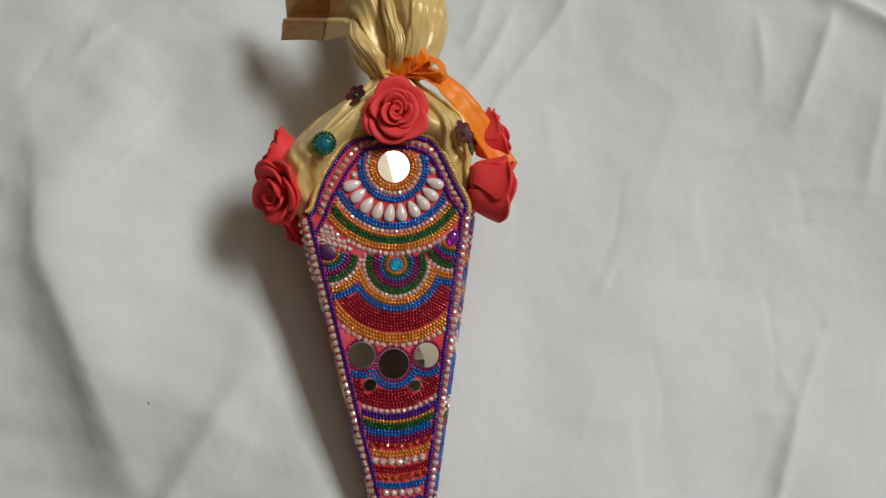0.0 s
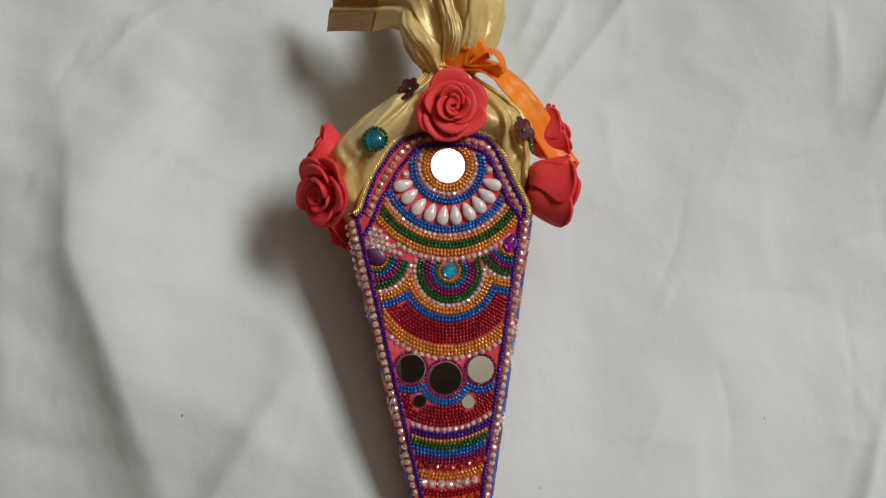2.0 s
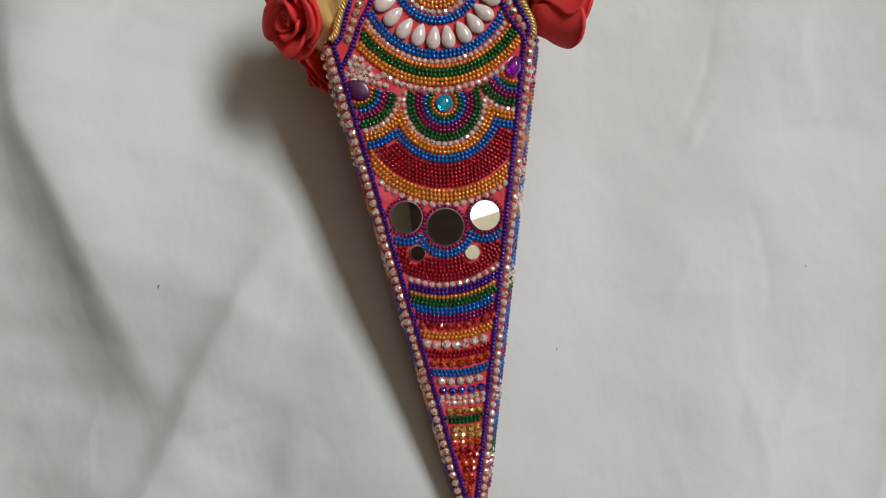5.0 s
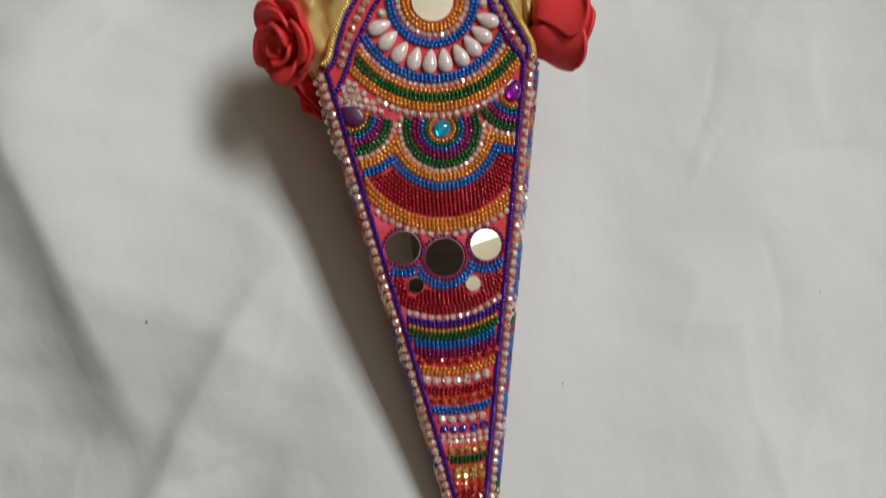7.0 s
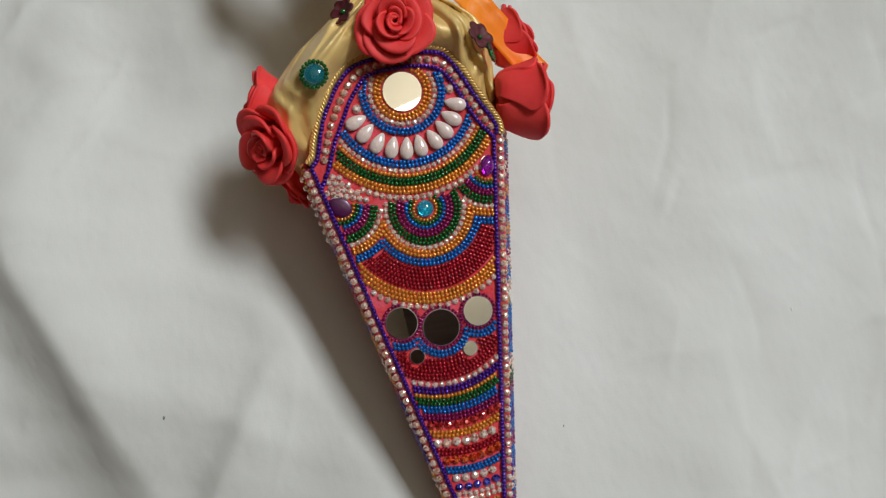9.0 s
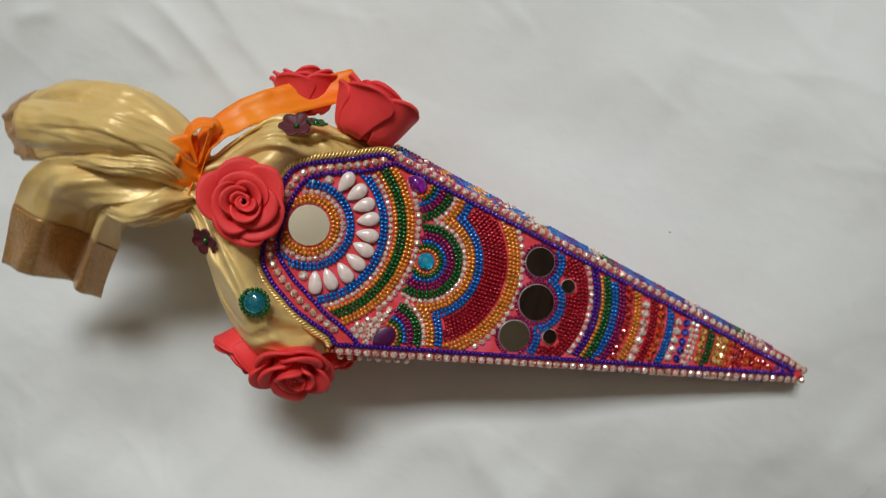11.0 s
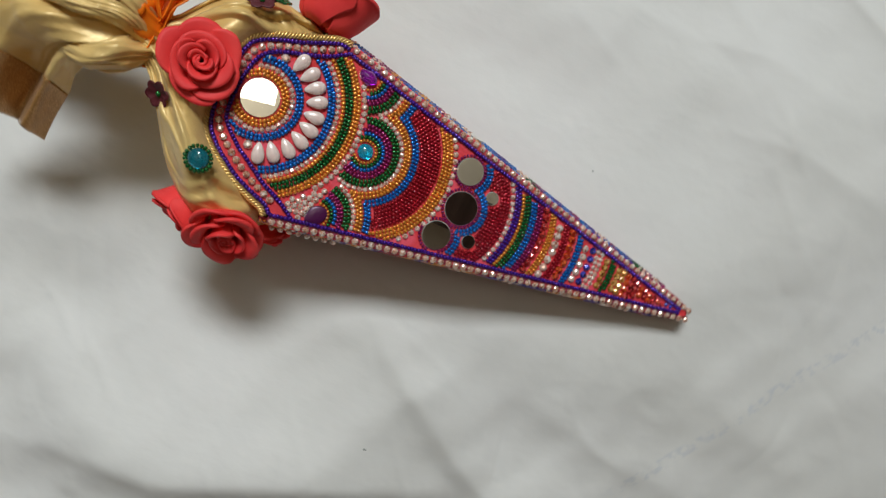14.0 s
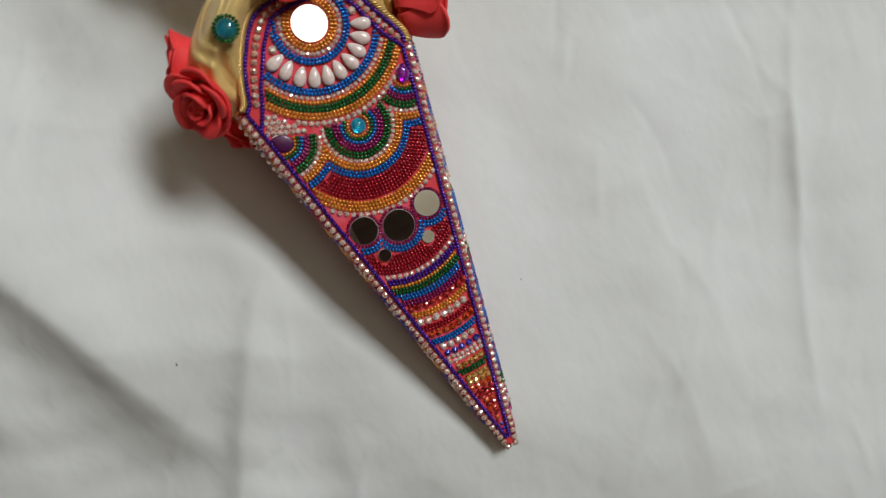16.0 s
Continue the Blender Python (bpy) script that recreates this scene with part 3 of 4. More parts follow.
for r in (13.2, 14.6):
    bead_ring(T, r, "blue", upper)


def drop_pearl(p, angle, name="pearl_drop"):
    bm = bmesh.new()
    bmesh.ops.create_uvsphere(bm, u_segments=20, v_segments=14, radius=1)
    for v in bm.verts:
        x, y, z = v.co
        k = max(0.0, 0.5 - 0.5 * y)
        taper = 0.45 + 0.58 * k ** 0.8
        v.co = (x * 2.95 * taper * MM, (y * 4.05) * MM, (z * 2.0 * taper + 0.9) * MM)
    ob = part(name, bm, PEARL, cone)
    ob.matrix_local = Matrix.Translation((p[0] * MM, p[1] * MM, 0)) @ Matrix.Rotation(angle, 4, "Z")
    return ob


for k in range(10):
    a = radians(-67 + 134 * k / 9 + rng.normal(0, 0.8))
    r = 20.0 - 0.7 * (abs(a) / radians(67)) ** 2 + rng.normal(0, 0.12)
    drop_pearl((T[0] + r * math.sin(a), T[1] - r * math.cos(a)), a + rng.normal(0, 0.04))
stone((-16.5, 38.6), "clear", 1.75)
stone((16.9, 39.6), "clear", 1.75)
stone((-14.4, 43.0), "clear", 1.0)
stone((14.6, 44.6), "clear", 1.1)
for r in (24.6, 26.0):
    bead_ring(T, r, "blue", upper)
stone_ring(T, 27.7, "clear", upper, 0.98, 2.0)
bead_ring(T, 29.4, "gold", upper)
for r in (30.9, 32.3):
    bead_ring(T, r, "green", upper)
in_wedge = lambda p: ((p[:, 0] + 29.8) * 10.9 + (p[:, 1] - 20.1) * 8.8 < 0) & (p[:, 1] < 21)
for r in (33.8, 35.2):
    bead_ring(T, r, "gold", lambda p: upper(p) & ~in_wedge(p))
stone_ring(T, 37.2, "clear", lambda p: upper(p) & ~((p[:, 0] > 21)) & (p[:, 0] > -20.5), 1.2, 2.4)
hem_left, hem_right = np.array((-33.4, 11.6)), np.array((-15.0, 5.0))
hem_way = (hem_right - hem_left) / np.linalg.norm(hem_right - hem_left)
hem_up = np.array((-hem_way[1], hem_way[0]))
above_hem = lambda p: (p - hem_left) @ hem_up
wedge = np.array([hem_left + hem_way * (x + 1.15 * (j % 2)) + hem_up * y for j, y in enumerate(np.arange(0.4, 14, 2.05)) for x in np.arange(-4, 20, 2.3)])
wedge = wedge[in_panel(wedge, 0.9) & in_wedge(wedge) & (dist(wedge, T) > 33.5)]
for q in wedge:
    stone(q, "clear", 1.2)

# -- the three gems and their scallops
below = lambda p: in_panel(p) & (dist(p, T) > 38.5) & ((above_hem(p) < -1.5) | (p[:, 0] > -15))


def oval_gem(c, rx, ry, high, mat, angle, label, drop=0.0):
    bm = bmesh.new()
    bmesh.ops.create_uvsphere(bm, u_segments=24, v_segments=16, radius=1)
    for v in bm.verts:
        pinch = 1 - drop * max(0.0, -v.co.x) ** 1.5 if rx > ry else 1 - drop * max(0.0, v.co.y) ** 1.5
        v.co = (v.co.x * rx * (1 if rx > ry else pinch) * MM, v.co.y * ry * (pinch if rx > ry else 1) * MM, max(v.co.z, -0.2) * high * MM)
    ob = part("cabochon", bm, mat, cone, label)
    ob.matrix_local = Matrix.Translation((c[0] * MM, c[1] * MM, 0.7 * MM)) @ Matrix.Rotation(angle, 4, "Z")
    foil_back(ob, rx * 0.96, ry * 0.96, -0.26 * high)


def foil_back(gem, rx, ry, z):
    """The foil on which a glass stone is set."""
    bm = bmesh.new()
    bmesh.ops.create_cone(bm, cap_ends=True, segments=24, radius1=1, radius2=1, depth=0.3)
    for v in bm.verts:
        v.co = (v.co.x * rx * MM, v.co.y * ry * MM, (z + v.co.z - 0.16) * MM)
    part("foil", bm, FOIL, gem, "silver foil backing", smooth=False)


oval_gem(GC, 3.05, 3.05, 2.3, GEM_CYAN, 0, "glossy teal domed gem")
oval_gem(GL + (-0.2, 0.0), 4.5, 3.3, 0.7, GEM_DARK, -0.75, "dark violet drop-shaped gem", 0.55)
oval_gem(GR + (-0.1, 0.6), 2.7, 3.8, 2.4, GEM_VIOLET, -0.3, "bright violet drop-shaped gem", 0.45)
for c in (GC, GL, GR):
    others = [o for o in (GC, GL, GR) if o is not c]
    own = lambda p, c=c, others=others: below(p) & np.all([dist(p, c) < dist(p, o) - 0.7 for o in others], axis=0)
    grow = 0.0 if c is GC else 0.35
    bead_ring(c, 4.1 + grow, "gold", own, 1.25, 0.58)
    for r, colour in ((5.4, "green"), (6.75, "blue"), (8.1, "magenta"), (9.5, "magenta"), (10.95, "green"), (12.35, "green")):
        bead_ring(c, r + grow * (r < 9), colour, own)
    lobe = lambda p, c=c: below(p) & (abs(scallop(p) - dist(p, c)) < 0.02)
    for q in circle(c, 14.0, 2.1)[lobe(circle(c, 14.0, 2.1))]:
        stone(q, "clear", 1.05)
    for r, colour in ((15.5, "gold"), (16.9, "gold"), (18.5, "blue"), (19.9, "blue")):
        bead_ring(c, r, colour, lobe)

# -- red field, gold border
for r in np.arange(21.6, 29.6, 1.36):
    bead_ring(GC, r, "red", lambda p: below(p) & (scallop(p) > 21.0) & (p[:, 1] < -2))
for r in (30.4, 31.85, 33.3):
    bead_ring(GC, r, "gold", lambda p: below(p) & (scallop(p) > 21.0) & (p[:, 1] < -6))
stone_ring(GC, 35.1, "clear", lambda p: below(p) & (p[:, 1] < -14), 1.22, 2.75)

# -- three round mirrors
for c, r in MIRRORS:
    bead_ring(c, r + 0.75, "magenta", lambda p, r=r, c=c: in_panel(p) & (dist(p, GC) > 35.2) & (mirror_gap(p) > 0.7), 1.35, 0.6)
blue_low = lambda p: in_panel(p) & (p[:, 1] < -43.6)
for off in (2.15, 3.55):
    for c, r in MIRRORS:
        bead_ring(c, r + off, "blue", lambda p, c=c, r=r: blue_low(p) & (abs(mirror_gap(p) - (dist(p, c) - r)) < 0.02))
for r in np.arange(14.6, 29.3, 1.38):
    bead_ring(A, r, "red", lambda p: in_panel(p) & (p[:, 1] < -46) & (mirror_gap(p) > 4.6) & np.all([dist(p, c) > q + 0.75 for c, q in SMALL], axis=0))
stone_ring(A, 30.4, "clear", lambda p: in_panel(p) & (p[:, 1] < -50), 1.15, 2.5)


# -- bands down to the tip
def band(v0, radius):
    mid = -3.2 + 2.4 * (-62 - v0) / 60
    u = np.linspace(-24, 24, 200)
    return np.stack([u + mid, v0 + u ** 2 / (2 * radius)], 1)


def bend_of(v0):
    return 31 + max(0, -62 - v0) * 0.15


def bead_band(v0, colour):
    p = spaced(band(v0, bend_of(v0)), PITCH, rng.uniform(0.2, 0.8))
    for run in runs(p, in_panel(p, 1.2), PITCH * 2.2):
        strand(run, colour)


def stone_band(v0, colour, size, pitch, margin=1.6):
    p = spaced(band(v0, bend_of(v0)), pitch, rng.uniform(0.3, 0.7))
    for q in p[in_panel(p, margin)]:
        stone(q + rng.normal(0, 0.1, 2), colour, size, tilt=0.22)


for v0, colour in ((-64.9, "purple"), (-66.3, "purple"), (-67.8, "gold"), (-69.2, "green"), (-70.6, "green"), (-72.1, "blue"), (-73.5, "blue"),
                   (-74.9, "magenta"), (-76.3, "magenta"), (-81.2, "gold"), (-82.6, "gold"), (-88.0, "red"), (-89.4, "red"),
                   (-94.9, "blue"), (-96.3, "blue"), (-112.4, "green"), (-113.8, "green")):
    bead_band(v0, colour)
for v0, colour, size, pitch in ((-78.6, "red", 1.5, 3.2), (-85.3, "clear", 1.55, 3.4), (-91.9, "orange", 1.5, 3.1), (-98.8, "clear", 1.45, 3.3),
                                (-102.3, "blue", 1.4, 3.2), (-105.0, "clear", 0.95, 2.1), (-107.0, "clear", 0.95, 2.1), (-110.0, "amber", 1.3, 2.6),
                                (-116.6, "amber", 1.4, 2.7), (-119.2, "amber", 1.4, 2.7), (-121.8, "orange", 1.4, 2.7), (-124.4, "red", 1.4, 2.7), (-127.0, "red", 1.35, 2.6),
                                (-129.6, "orange", 1.3, 2.5), (-132.1, "red", 1.3, 2.5), (-134.6, "orange", 1.2, 2.4), (-137.0, "red", 1.15, 2.3), (-139.3, "orange", 1.1, 2.2), (-141.5, "red", 1.0, 2.2)):
    stone_band(v0, colour, size * 1.14, pitch, 1.15)

for q in ((-0.25, -143.6), (-0.25, -146.0)):
    stone(q, "blue", 0.9)

# -- purple outlines and rows of rhinestones along the edges
for line in (LEFT, RIGHT):
    strand(spaced(np.array(line, float), 1.35), "purple", 0.8, 0.45)
for line in (ARCH_OUT, ARCH_IN):
    strand(spaced(line, 1.35), "purple", 0.8, 0.45)
between = (np.array([ARCH_IN[np.argmin(dist(ARCH_IN, p))] for p in ARCH_OUT]) + ARCH_OUT) / 2
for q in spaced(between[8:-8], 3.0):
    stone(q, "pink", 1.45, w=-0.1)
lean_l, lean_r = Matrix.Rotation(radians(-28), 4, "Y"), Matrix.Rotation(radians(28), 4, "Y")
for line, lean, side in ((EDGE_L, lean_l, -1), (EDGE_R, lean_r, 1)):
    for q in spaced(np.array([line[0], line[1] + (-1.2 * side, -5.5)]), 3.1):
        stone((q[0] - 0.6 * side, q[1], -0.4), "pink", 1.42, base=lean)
for q in spaced(np.array([EDGE_L[0] + (-1.6, -1.0), EDGE_L[0] + (3.6, -27.0)]), 3.1):
    stone((q[0], q[1], -3.4), "clear", 1.15, base=Matrix.Rotation(radians(-55), 4, "Y"))

# -- gold braid round the arch: two cords twisted
def tube(points, radius, sides=6):
    p = np.asarray(points, float)
    t = np.gradient(p, axis=0)
    t /= np.linalg.norm(t, axis=1, keepdims=True)
    ref = np.array((0.3, 0.2, 1.0))
    n = np.cross(t, ref)
    n /= np.linalg.norm(n, axis=1, keepdims=True)
    b = np.cross(t, n)
    a = np.linspace(0, 2 * math.pi, sides, endpoint=False)
    ring = p[:, None] + radius * (np.cos(a)[None, :, None] * n[:, None] + np.sin(a)[None, :, None] * b[:, None])
    m = len(p)
    faces = [(i * sides + j, i * sides + (j + 1) % sides, (i + 1) * sides + (j + 1) % sides, (i + 1) * sides + j) for i in range(m - 1) for j in range(sides)]
    faces += [tuple(range(sides))[::-1], tuple(range((m - 1) * sides, m * sides))]
    return ring.reshape(-1, 3) * MM, faces


def push_out(line, d):
    t = np.gradient(line, axis=0)
    n = np.stack([-t[:, 1], t[:, 0]], 1)
    n /= np.linalg.norm(n, axis=1, keepdims=True)
    return line + n * d


braid_line = push_out(ARCH_OUT, 1.9)
if braid_line[:, 1].max() < ARCH_OUT[:, 1].max():
    braid_line = push_out(ARCH_OUT, -1.9)
dense = spaced(braid_line, 0.28)
for k in range(3):
    phase = np.arange(len(dense)) * 0.48 + k * 2.09
    t = np.gradient(dense, axis=0)
    n = np.stack([-t[:, 1], t[:, 0]], 1)
    n /= np.linalg.norm(n, axis=1, keepdims=True)
    cord = np.concatenate([dense + n * (0.85 * np.sin(phase) + 0.22 * np.sin(phase * 0.13))[:, None], (0.1 + 0.55 * np.cos(phase))[:, None]], 1)
    v, f = tube(cord, 0.46, 6)
    mesh_object("gold_cord", v, f, TRIM_GOLD, cone)

# -- red felt that shows between the braid and the satin at the left shoulder
rim_line = braid_line[(braid_line[:, 0] < -14) & (braid_line[:, 1] > 28)]
rim_out = rim_line - np.array((0.0, 30.0))
rim_out /= np.linalg.norm(rim_out, axis=1, keepdims=True)
bulk = 3.6 * np.sin(np.linspace(0.02, 0.98, len(rim_line)) * math.pi) ** 1.2
rows = [np.concatenate([rim_line + rim_out * (bulk * k)[:, None], np.full((len(rim_line), 1), 0.0) - 0.6 - 1.6 * k * k], 1) for k in np.linspace(-0.3, 1, 6)]
v, f = shell(np.array(rows) * MM, 0.0008)
mesh_object("felt_rim", v, f, FELT, cone, "red felt rim beside the gold braid")

# -- satin bag: from the shoulders over the top to the tied neck
OUTLINE = board_line


def ridges(a, s, seed, count, width, drift, crisp=0.0):
    """Irregular pleats: ridges and valleys at random angles that wander along the cloth."""
    q = np.random.default_rng(seed)
    out = np.zeros_like(a)
    for _ in range(count):
        at = q.uniform(0, 2 * math.pi) + drift * q.normal() * s + 0.25 * math.sin(q.uniform(2, 6) * s + q.uniform(0, 6))
        w = width * q.uniform(0.5, 1.5)
        gap = np.angle(np.exp(1j * (a - at)))
        soft, sharp = np.exp(-(gap / w) ** 2), np.exp(-(np.sqrt(gap ** 2 + (0.12 * w) ** 2) - 0.12 * w) / (0.7 * w))
        out += q.choice((1.0, 1.0, -0.9)) * q.uniform(0.4, 1.0) * (soft + (sharp - soft) * crisp) * (0.6 + 0.4 * math.sin(q.uniform(2, 7) * s + q.uniform(0, 6)))
    return out


def gathers(a, s, seed, freq, flow=0.8, warp=0.35):
    """Gathered cloth: narrow ridges over broad hollows and a few deep tucks, running along s."""
    out = []
    for q in a:
        q += warp * noise.noise(Vector((1.1 * math.cos(q), 1.1 * math.sin(q), 2.2 * s + seed)))
        at = Vector((freq * math.cos(q), freq * math.sin(q), flow * s + 3.7 * seed))
        out.append(0.9 * noise.noise(at) + 1.1 * max(0.0, 0.32 - abs(noise.noise(at * 1.3 + Vector((4.1, 2.2, 0))))) / 0.32)
    return np.array(out) - 0.35


SECTIONS = [(10, -3.0, 34.5, 21, -24), (20, -3.4, 37.0, 23, -24), (30, -5.4, 40.0, 26, -22.5), (38, -6.2, 41.6, 28, -20.5), (45, -6.0, 42.0, 29, -19), (51, -4.8, 40.5, 28.5, -18), (56, -2.6, 37.8, 27, -17),
            (62, -0.4, 33.0, 24, -16.5), (67, 1.2, 27.0, 20, -16), (72, 1.8, 19.5, 16, -15), (77, 2.0, 12.5, 11, -14), (81, 2.2, 8.6, 8.4, -13.5), (84, 2.4, 7.6, 7.6, -13)]
sec = smooth_line(SECTIONS, 6)
N_AROUND = 420
ang = np.linspace(0, 2 * math.pi, N_AROUND, endpoint=False)
bag, press, bulge = [], [], []
for v, cx, a, b, cw in sec:
    k = np.clip((v - 22) / 62, 0, 1)
    pleat = ridges(ang, k, 21, 16, 0.13, 0.3, 0.8)
    broad = ridges(ang, k, 22, 9, 0.30, 0.3, 0.4)
    r = 1 + pleat * 0.05 * k ** 1.5 + broad * (0.035 + 0.03 * k)
    sq = (np.abs(np.cos(ang)) ** 2.3 + np.abs(np.sin(ang)) ** 2.3) ** (-1 / 2.3)
    x, w = cx + a * r * sq * np.cos(ang), cw + b * r * sq * np.sin(ang)
    rough = np.array([noise.noise(Vector((p * 0.09, v * 0.09, q * 0.09))) + 0.25 * noise.noise(Vector((p * 0.16, v * 0.12, q * 0.16))) for p, q in zip(x, w)])
    bag.append(np.stack([x + rough * 1.1 * np.cos(ang), np.full_like(x, v) + 1.2 * broad * k, w + rough * 1.2 * np.sin(ang)], 1))
    crease = np.array([1 - 2.4 * abs(noise.noise(Vector((p * 0.05 + 0.02 * v, v * 0.035, 7.0 + q * 0.05)))) for p, q in zip(x, w)])
    press.append(gathers(ang, k, 3, 1.6, 1.6, 0.8) * 2.6 + gathers(ang, k, 5, 3.2, 2.4, 0.7) * 0.9)
    bulge.append(crease)
bag, press, bulge = np.array(bag), np.array(press), np.array(bulge)
flat = bag.reshape(-1, 3)
ins, away = inside_poly(flat[:, :2], OUTLINE), poly_distance(flat[:, :2], OUTLINE)
cap = np.where(ins, -3.2, -3.2 + 7.5 * (1 - np.exp(-away / 3.2)) + 0.45 * away)
over = flat[:, 2] - cap
flat[:, 2] = np.where(over > 0, cap + np.where(ins, 0, 0.25 * over * np.clip(away / 8, 0, 1)), flat[:, 2])
height = flat[:, 2].reshape(bag.shape[:2])
for _ in range(9):
    soft = (height + np.roll(height, 1, 1) + np.roll(height, -1, 1)) / 3
    soft[1:-1] = (soft[:-2] + 2 * soft[1:-1] + soft[2:]) / 4
    height = soft
free = (np.clip(away / 7, 0, 1) * ~ins).reshape(height.shape) * (np.sin(ang) > -0.2)[None]
height = height + free * (1.3 * press + 1.0 * bulge)
flat[:, 2] = np.where(ins, np.minimum(height.ravel(), -3.0), height.ravel())
v, f = shell(flat.reshape(bag.shape) * MM, 0.0007, wrap=True)
mesh_object("satin_bag", v, f, SATIN, cone, "gathered gold satin covering the cone's mouth")


def satin_top(u, v):
    near = flat[np.hypot(flat[:, 0] - u, flat[:, 1] - v) < 2.2]
    return near[:, 2].max() if len(near) else -5.0


# -- tail of the satin above the knot: a pouf, rolled folds and a flap that hangs over, with bronze hems
def lobe(path, widths, depths, seed, folds=1.6, hem_from=None, name="satin_tail", label=""):
    """A flattened open tube of cloth along a path of (u, v, w), its last stretch a hem of another cloth."""
    line = smooth_line(path, 12)
    m = len(line)
    s = np.linspace(0, 1, m)
    wd = np.interp(s, np.linspace(0, 1, len(widths)), widths)
    dp = np.interp(s, np.linspace(0, 1, len(depths)), depths)
    t = np.gradient(line, axis=0)
    t /= np.linalg.norm(t, axis=1, keepdims=True)
    side = np.cross(t, (0.0, 0.15, 1.0))
    side /= np.linalg.norm(side, axis=1, keepdims=True)
    top = np.cross(side, t)
    a = np.linspace(0, 2 * math.pi, 260, endpoint=False)
    rows = []
    for i in range(m):
        fold = folds * gathers(a, s[i], seed, 0.8, 1.3, 0.7) + 0.5 * folds * (1.3 - s[i]) * gathers(a, s[i], seed + 1, 1.5, 1.6, 0.6)
        out = side[i] * (0.75 * np.cos(a))[:, None] + top[i] * np.sin(a)[:, None]
        row = line[i] + side[i] * (wd[i] * np.cos(a))[:, None] + top[i] * (dp[i] * np.sin(a))[:, None] + out * (fold * min(1, dp[i] / 4))[:, None]
        bump = np.array([noise.noise(Vector(p * 0.07 + np.array((seed, 0, 0)))) - 0.8 * abs(noise.noise(Vector(p * 0.11 + np.array((0, seed, 3.0))))) for p in row])
        rows.append(row + top[i] * ((bump + 0.2) * 1.5 * min(1, s[i] * 3))[:, None] + t[i] * (0.8 * np.sin(2 * a + seed) * s[i])[:, None])
    rows = np.array(rows)
    cut = m - 1 if hem_from is None else int(hem_from * (m - 1))
    v, f = shell(rows[:cut + 1] * MM, 0.0006, wrap=True)
    body = mesh_object(name, v, f, SATIN, cone, label)
    if hem_from is not None:
        v, f = shell(rows[cut:] * MM, 0.0009, wrap=True)
        mesh_object("hem", v, f, HEM, body, "bronze satin hem band")
    return body


def flap(ribs, seed, hem_from, name="satin_flap", label=""):
    """A hanging sheet of cloth spanned over a few ribs from the knot to the hem, pleated towards the knot."""
    lines = np.array([smooth_line(r, 16) for r in ribs])
    grid = np.array([smooth_line(lines[:, k], 22) for k in range(lines.shape[1])])
    n = np.cross(np.gradient(grid, axis=0), np.gradient(grid, axis=1))
    n /= np.linalg.norm(n, axis=2, keepdims=True) + 1e-9
    n *= np.sign(n[:, :, 2:3] + 1e-9)
    m, c = grid.shape[:2]
    lift = np.zeros((m, c))
    for i in range(m):
        s = i / (m - 1)
        for j in range(c):
            q = j / (c - 1)
            wander = q * 3.6 + 0.5 * noise.noise(Vector((q * 2.0, s * 2.5, seed)))
            pleat = 1.0 * noise.noise(Vector((wander, s * 1.1, seed + 4.0))) + 1.1 * max(0.0, 0.32 - abs(noise.noise(Vector((wander * 1.2 + 3.0, s * 1.3, seed + 7.0))))) / 0.32 - 0.35
            slack = noise.noise(Vector((q * 4, s * 5, seed + 9.0))) - 0.8 * abs(noise.noise(Vector((q * 5 + s * 2, s * 6 - q, seed + 2.0))))
            lift[i, j] = pleat * 3.4 * max(0.16, 1 - 1.25 * s) * min(1, 0.35 + 4 * s) + 1.1 * slack
    grid = grid + n * lift[:, :, None]
    cut = int(hem_from * (m - 1))
    v, f = shell(grid[:cut + 1] * MM, 0.0006)
    body = mesh_object(name, v, f, SATIN, cone, label)
    v, f = shell(grid[cut:] * MM, 0.0009)
    mesh_object("hem", v, f, HEM, body, "bronze satin hem band")
    return body


lobe([(5, 83, -13), (13.5, 95, -14), (14.5, 110, -18), (12, 127, -26), (7, 141, -35), (2, 151, -43)], (6.5, 9.5, 13, 13.5, 12, 9.5), (6.5, 8, 9, 8, 7, 5), 31, 1.3, 0.82, label="puffed loose end of gold satin")
lobe([(6, 82, -9), (10.5, 93, 1), (10.5, 107, 4), (8.5, 121, -1), (6, 136, -10)], (4, 4.8, 6.4, 7.0, 7.0), (4, 5, 5.8, 5.8, 5.8), 44, 1.0, name="satin_roll", label="rolled fold of gold satin with an open end")
lobe([(3, 82, -7), (4.5, 93, 1), (1.5, 106, 3), (-1, 118, -2)], (3.4, 4.0, 3.0, 1.2), (3, 4.0, 3.0, 0.8), 47, 1.2, name="satin_roll", label="narrow pleat of gold satin")
lobe([(-2, 82, -9), (-7.5, 90, -4), (-12, 98, -5), (-13.5, 107, -11)], (4, 5.2, 4.6, 2.0), (4, 5.4, 4.6, 1.6), 49, 1.2, name="satin_roll", label="plump lower fold of gold satin")
